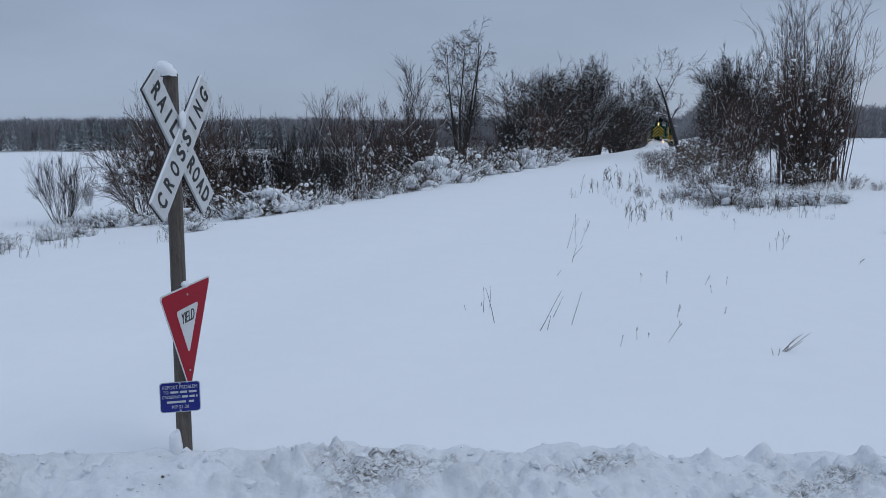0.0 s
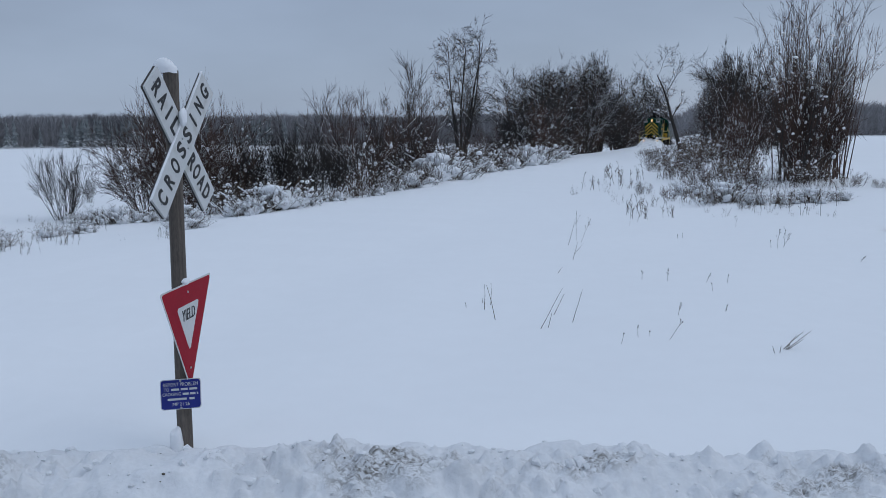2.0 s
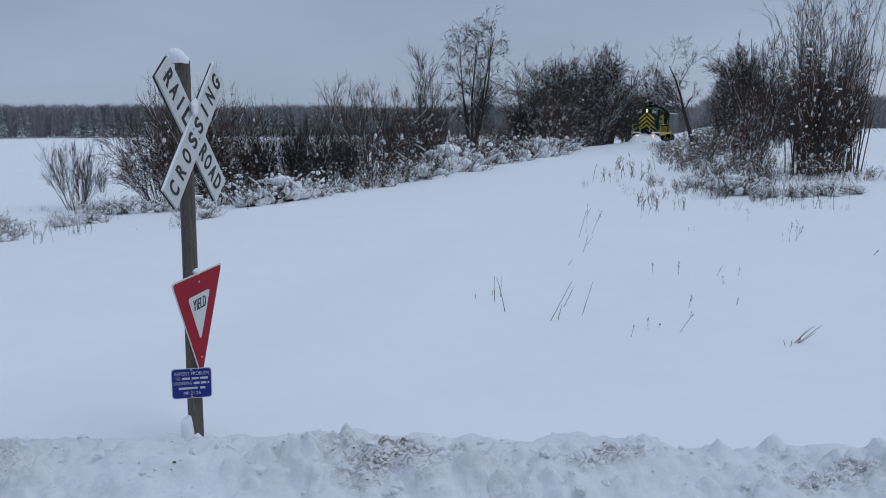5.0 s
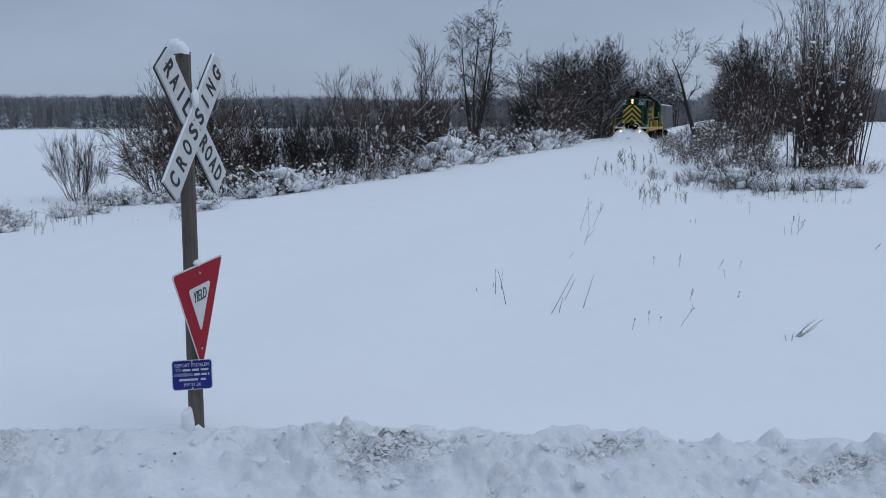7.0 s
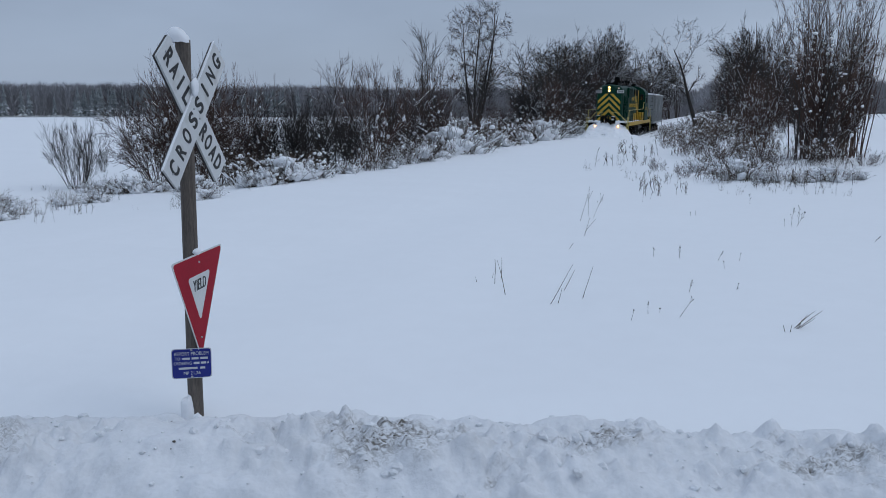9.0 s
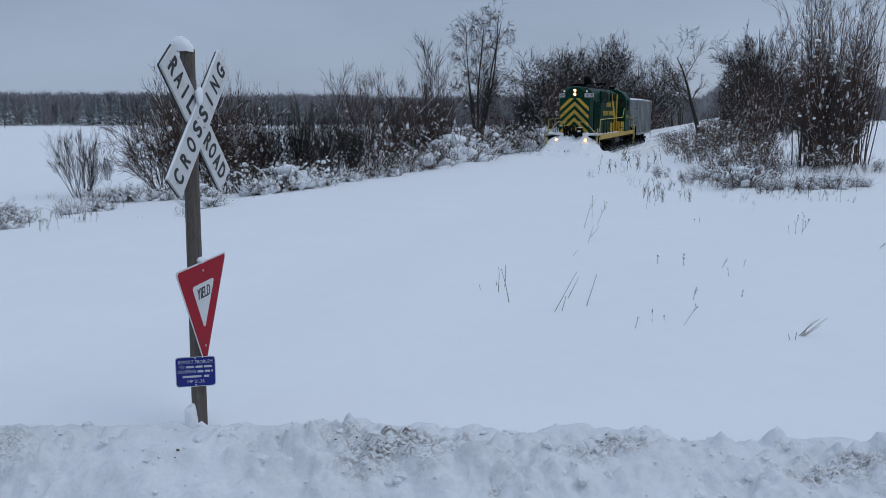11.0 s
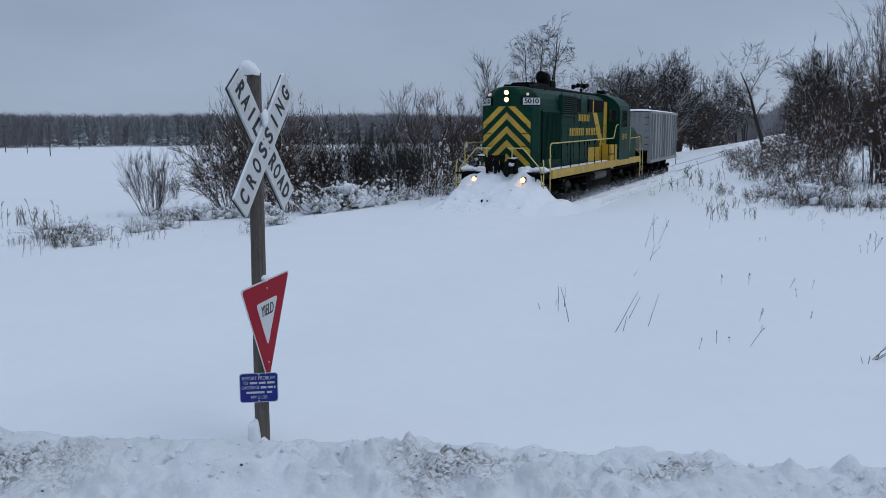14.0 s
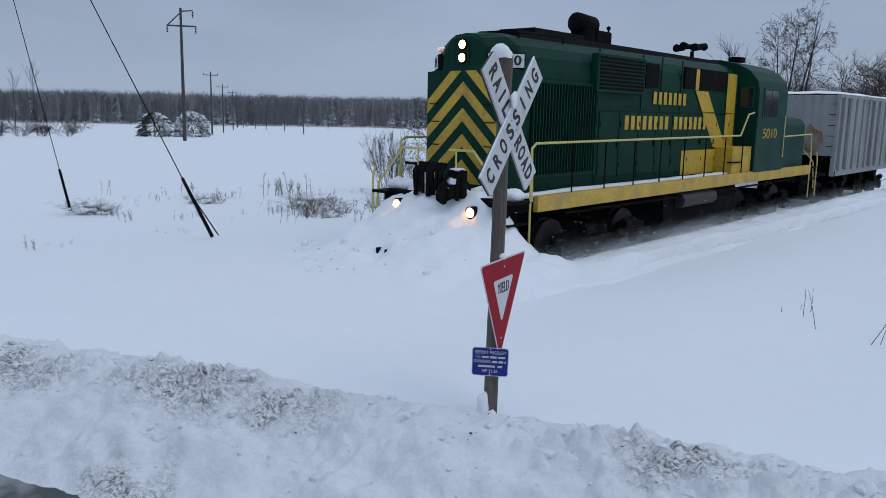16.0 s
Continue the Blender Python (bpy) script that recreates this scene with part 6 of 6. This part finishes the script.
def pile_height(x, y):
    """Snow heaped on the plow, with bow waves trailing along both sides."""
    a = abs(y)
    slope = ramp(x, ((-1.7, 0.0), (-1.2, 0.15), (-0.40, 1.0), (-0.15, 0.90), (0.05, 0.74), (0.55, 0.54), (1.3, 0.26), (2.0, 0.10), (3.0, 0.0)))
    breadth = ramp(a, ((0.0, 1.0), (0.45, 1.0), (0.92, 0.90), (1.30, 0.76), (1.52, 0.50), (1.75, 0.28), (2.2, 0.16), (2.9, 0.0)))
    front = 1.33 * slope * breadth
    wave = 0.34 * math.exp(-((a - 1.95) / 0.55) ** 2) * (1 - ease(x, 0.0, 2.2)) * ease(x, -1.9, -0.5)
    verge = (0.20 + 0.05 * noise.noise(Vector((x * 0.5, y, 3.0)))) * math.exp(-((a - 2.30) / 0.62) ** 2) * (1 - ease(x, -1.5, 0.5)) * ease(x, -27.0, -20.0)
    h = max(front, wave, verge)
    h -= 0.17 * math.exp(-((x - 1.25) / 0.20) ** 2 - ((y - 0.0) / 0.2) ** 2)          # hollow in front of the coupler
    if abs(a - 0.82) < 0.3 and x > -0.2:
        h -= 0.10 * math.exp(-((a - 0.82) / 0.12) ** 2) * (1 - ease(x, 0.1, 0.5))
    p = Vector((x * 1.2, y * 1.2, h))
    return 0.36 + h + min(1.0, h * 2) * (0.13 * noise.noise(p * 1.5) + 0.07 * noise.noise(p * 3.6) + 0.03 * noise.noise(p * 8.0) + 0.012 * noise.noise(p * 17.0))


def build_pile():
    heap = thing("plowed_snow", "heap of fresh snow pushed up by the plow", "snow heap")
    nx, ny = 330, 150
    xs, ys = np.concatenate([np.linspace(3.1, -3.0, 150), np.linspace(-3.1, -27.2, 180)]), np.linspace(-4.2, 4.2, ny)
    s = Shape()
    pts = []
    for x in xs:
        for y in ys:
            z = pile_height(x, y)
            pts.append((float(x), float(y), (z if z > 0.40 else 0.30) - 0.15 * max(0.0, -1.2 - float(y))))
    s.v = pts
    for i in range(nx - 1):
        for j in range(ny - 1):
            k = i * ny + j
            mx, my = xs[i], ys[j]
            if mx < -0.62 and abs(my) < 1.55 or max(pile_height(xs[i + a], ys[j + b]) for a in (0, 1) for b in (0, 1)) < 0.40:
                continue
            s.f.append((k, k + 1, k + ny + 1, k + ny))
    part("heap", s, SNOW, heap, "heaped fresh snow", True)
    rnd = random.Random(12)
    lumps = Shape()
    for _ in range(28):
        x, y = rnd.uniform(0.7, 2.2), rnd.gauss(0, 1.1)
        r = 0.015 + 0.06 * rnd.random() ** 2
        lumps.blob((x, y, pile_height(x, y) + r * rnd.uniform(0, 0.6)), r, 1, 0.5)
    part("lumps", lumps, CLUMP, heap, "tumbling lumps", True)["kind"] = "stuff"
    dust = Shape()
    for _ in range(900):
        side = rnd.choice((-1, 1, 1))
        x = 0.6 - 17.0 * rnd.random() ** 1.15
        y = side * (1.35 + abs(rnd.gauss(0, 0.40)) + 0.05 * max(0, -x))
        z = 0.30 + abs(rnd.gauss(0, 0.28)) * (1.25 if x > -6 else 0.9)
        r = rnd.uniform(0.004, 0.012)
        o = len(dust.v)
        dust.v += [(x + r, y, z), (x - r, y + r, z), (x - r, y - r, z), (x, y, z + 1.6 * r)]
        dust.f += [(o, o + 1, o + 2), (o, o + 1, o + 3), (o + 1, o + 2, o + 3), (o + 2, o, o + 3)]
    for side in (-1, 1):                              # thin curtains of blown powder beside the wheels
        for k, (y, top) in enumerate(((1.62, 1.10), (1.90, 0.95), (2.25, 0.85), (2.65, 0.75))):
            sheet = Shape()
            cols = list(np.linspace(-0.4 - 0.5 * k, -26.0 + k * 2, 60))
            pts = []
            for j in range(7):
                for x in cols:
                    z = 0.22 + (top + 0.15 - 0.22) * j / 6
                    pts.append((x, side * (y + 0.10 * noise.noise(Vector((x * 0.8, k, j * 0.3))) + 0.03 * j + 0.012 * max(0, -x) * k), z))
            sheet.quad_grid(pts, 60, 7)
            part("powder_curtain", sheet, POWDER, heap, "thin veil of blown powder snow", True)
    part("flying_snow", dust, CLUMP, heap, "fine flying snow")["kind"] = "stuff"
    return heap


LOCO, HOPPER, HEAP = build_locomotive(), build_hopper(), build_pile()
LIDS = []
LID_LONG = 2.0


def build_lids():
    """The snow that still covers the rails, in pieces that the plow turns aside one after the other."""
    s0 = -13.0
    while s0 < 136:
        for side in (-1, 1):
            lid = Shape()
            nu, nv = 5, 5
            c = on_track(s0 + LID_LONG / 2, side * TRENCH / 2)
            top = []
            for j in range(nv):
                for i in range(nu):
                    p = on_track(s0 + LID_LONG * i / (nu - 1), side * TRENCH * j / (nv - 1))
                    top.append((p.x - c.x, p.y - c.y, land(p.x, p.y) - road_cut(p.y)))
            lid.quad_grid(top, nu, nv)
            rim = [i for i in range(nu)] + [nu * j + nu - 1 for j in range(1, nv)] + [nu * (nv - 1) + i for i in range(nu - 2, -1, -1)] + [nu * j for j in range(nv - 2, 0, -1)]
            o, n = len(lid.v), len(rim)
            lid.v += [top[k] for k in rim] + [(top[k][0], top[k][1], min(top[k][2] - 0.05, 0.0)) for k in rim]
            lid.f += [(o + k, o + (k + 1) % n, o + n + (k + 1) % n, o + n + k) for k in range(n)]
            lid.f.append(tuple(o + n + k for k in range(n)))
            me = lid.mesh("snow_slab", SNOW, False)
            for f in me.polygons:
                f.use_smooth = f.index < (nu - 1) * (nv - 1)
            ob = new("snow_slab", me)
            ob.matrix_basis = Matrix.Translation((c.x, c.y, 0))
            tagged(ob, "fresh snow covering the rails ahead of the train", "snow", "snow over the rails")
            LIDS.append((ob, c, s0, side))
        s0 += LID_LONG


build_lids()


# ---------------------------------------------------------------- what moves
RUN = ((0.0, 122.5), (4.0, 94.2), (9.0, 58.3), (12.5, 33.87), (14.25, 21.85), (16.0, 9.79))
HEADING = -90 - math.degrees(TRACK_AZ)


def train_at(t):
    return ramp(t, RUN)


def motions():
    times = [0, 1, 2, 3, 4, 5, 6, 7, 8, 9, 10, 11, 12, 13, 14, 15, 16]
    for ob, back in ((LOCO, 0.0), (HOPPER, 18.0), (HEAP, 0.0)):
        rows = []
        for t in times:
            p = on_track(train_at(t) + back)
            rows.append((t, pose(p.x, p.y, 0, 0, 0, HEADING)))
        walk(ob, rows)
    for w, x, r in ROLLERS:
        rows = []
        for k in range(0, 241):
            t = k / 15
            turn = math.degrees((train_at(0) - train_at(t)) / r)
            rows.append((t, pose(x, 0, r, 0, turn, 0)))
        walk(w, rows)
    for ob, c, s0, side in LIDS:
        rest = Matrix.Translation((c.x, c.y, 0))
        mid = s0 + LID_LONG / 2
        t0 = float(np.interp(-mid, [-s for _, s in RUN], [t for t, _ in RUN])) if mid < RUN[0][1] else -1
        if mid < RUN[-1][1] + 0.6:
            continue
        out = c + ASIDE * side * 2.12
        thrown = Matrix.Translation((out.x, out.y, land(out.x, out.y) - land(c.x, c.y) - 0.05)) @ Matrix.Rotation(radians(side * 2), 4, AHEAD)
        if t0 < 0.3:
            walk(ob, [(0.0, thrown), (16.0, thrown)])
        else:
            end = min(16.0, t0 + 0.12)
            walk(ob, [(0.0, rest), (t0 - 0.28, rest), (end, thrown)] + ([(16.0, thrown)] if end < 16.0 else []))


motions()
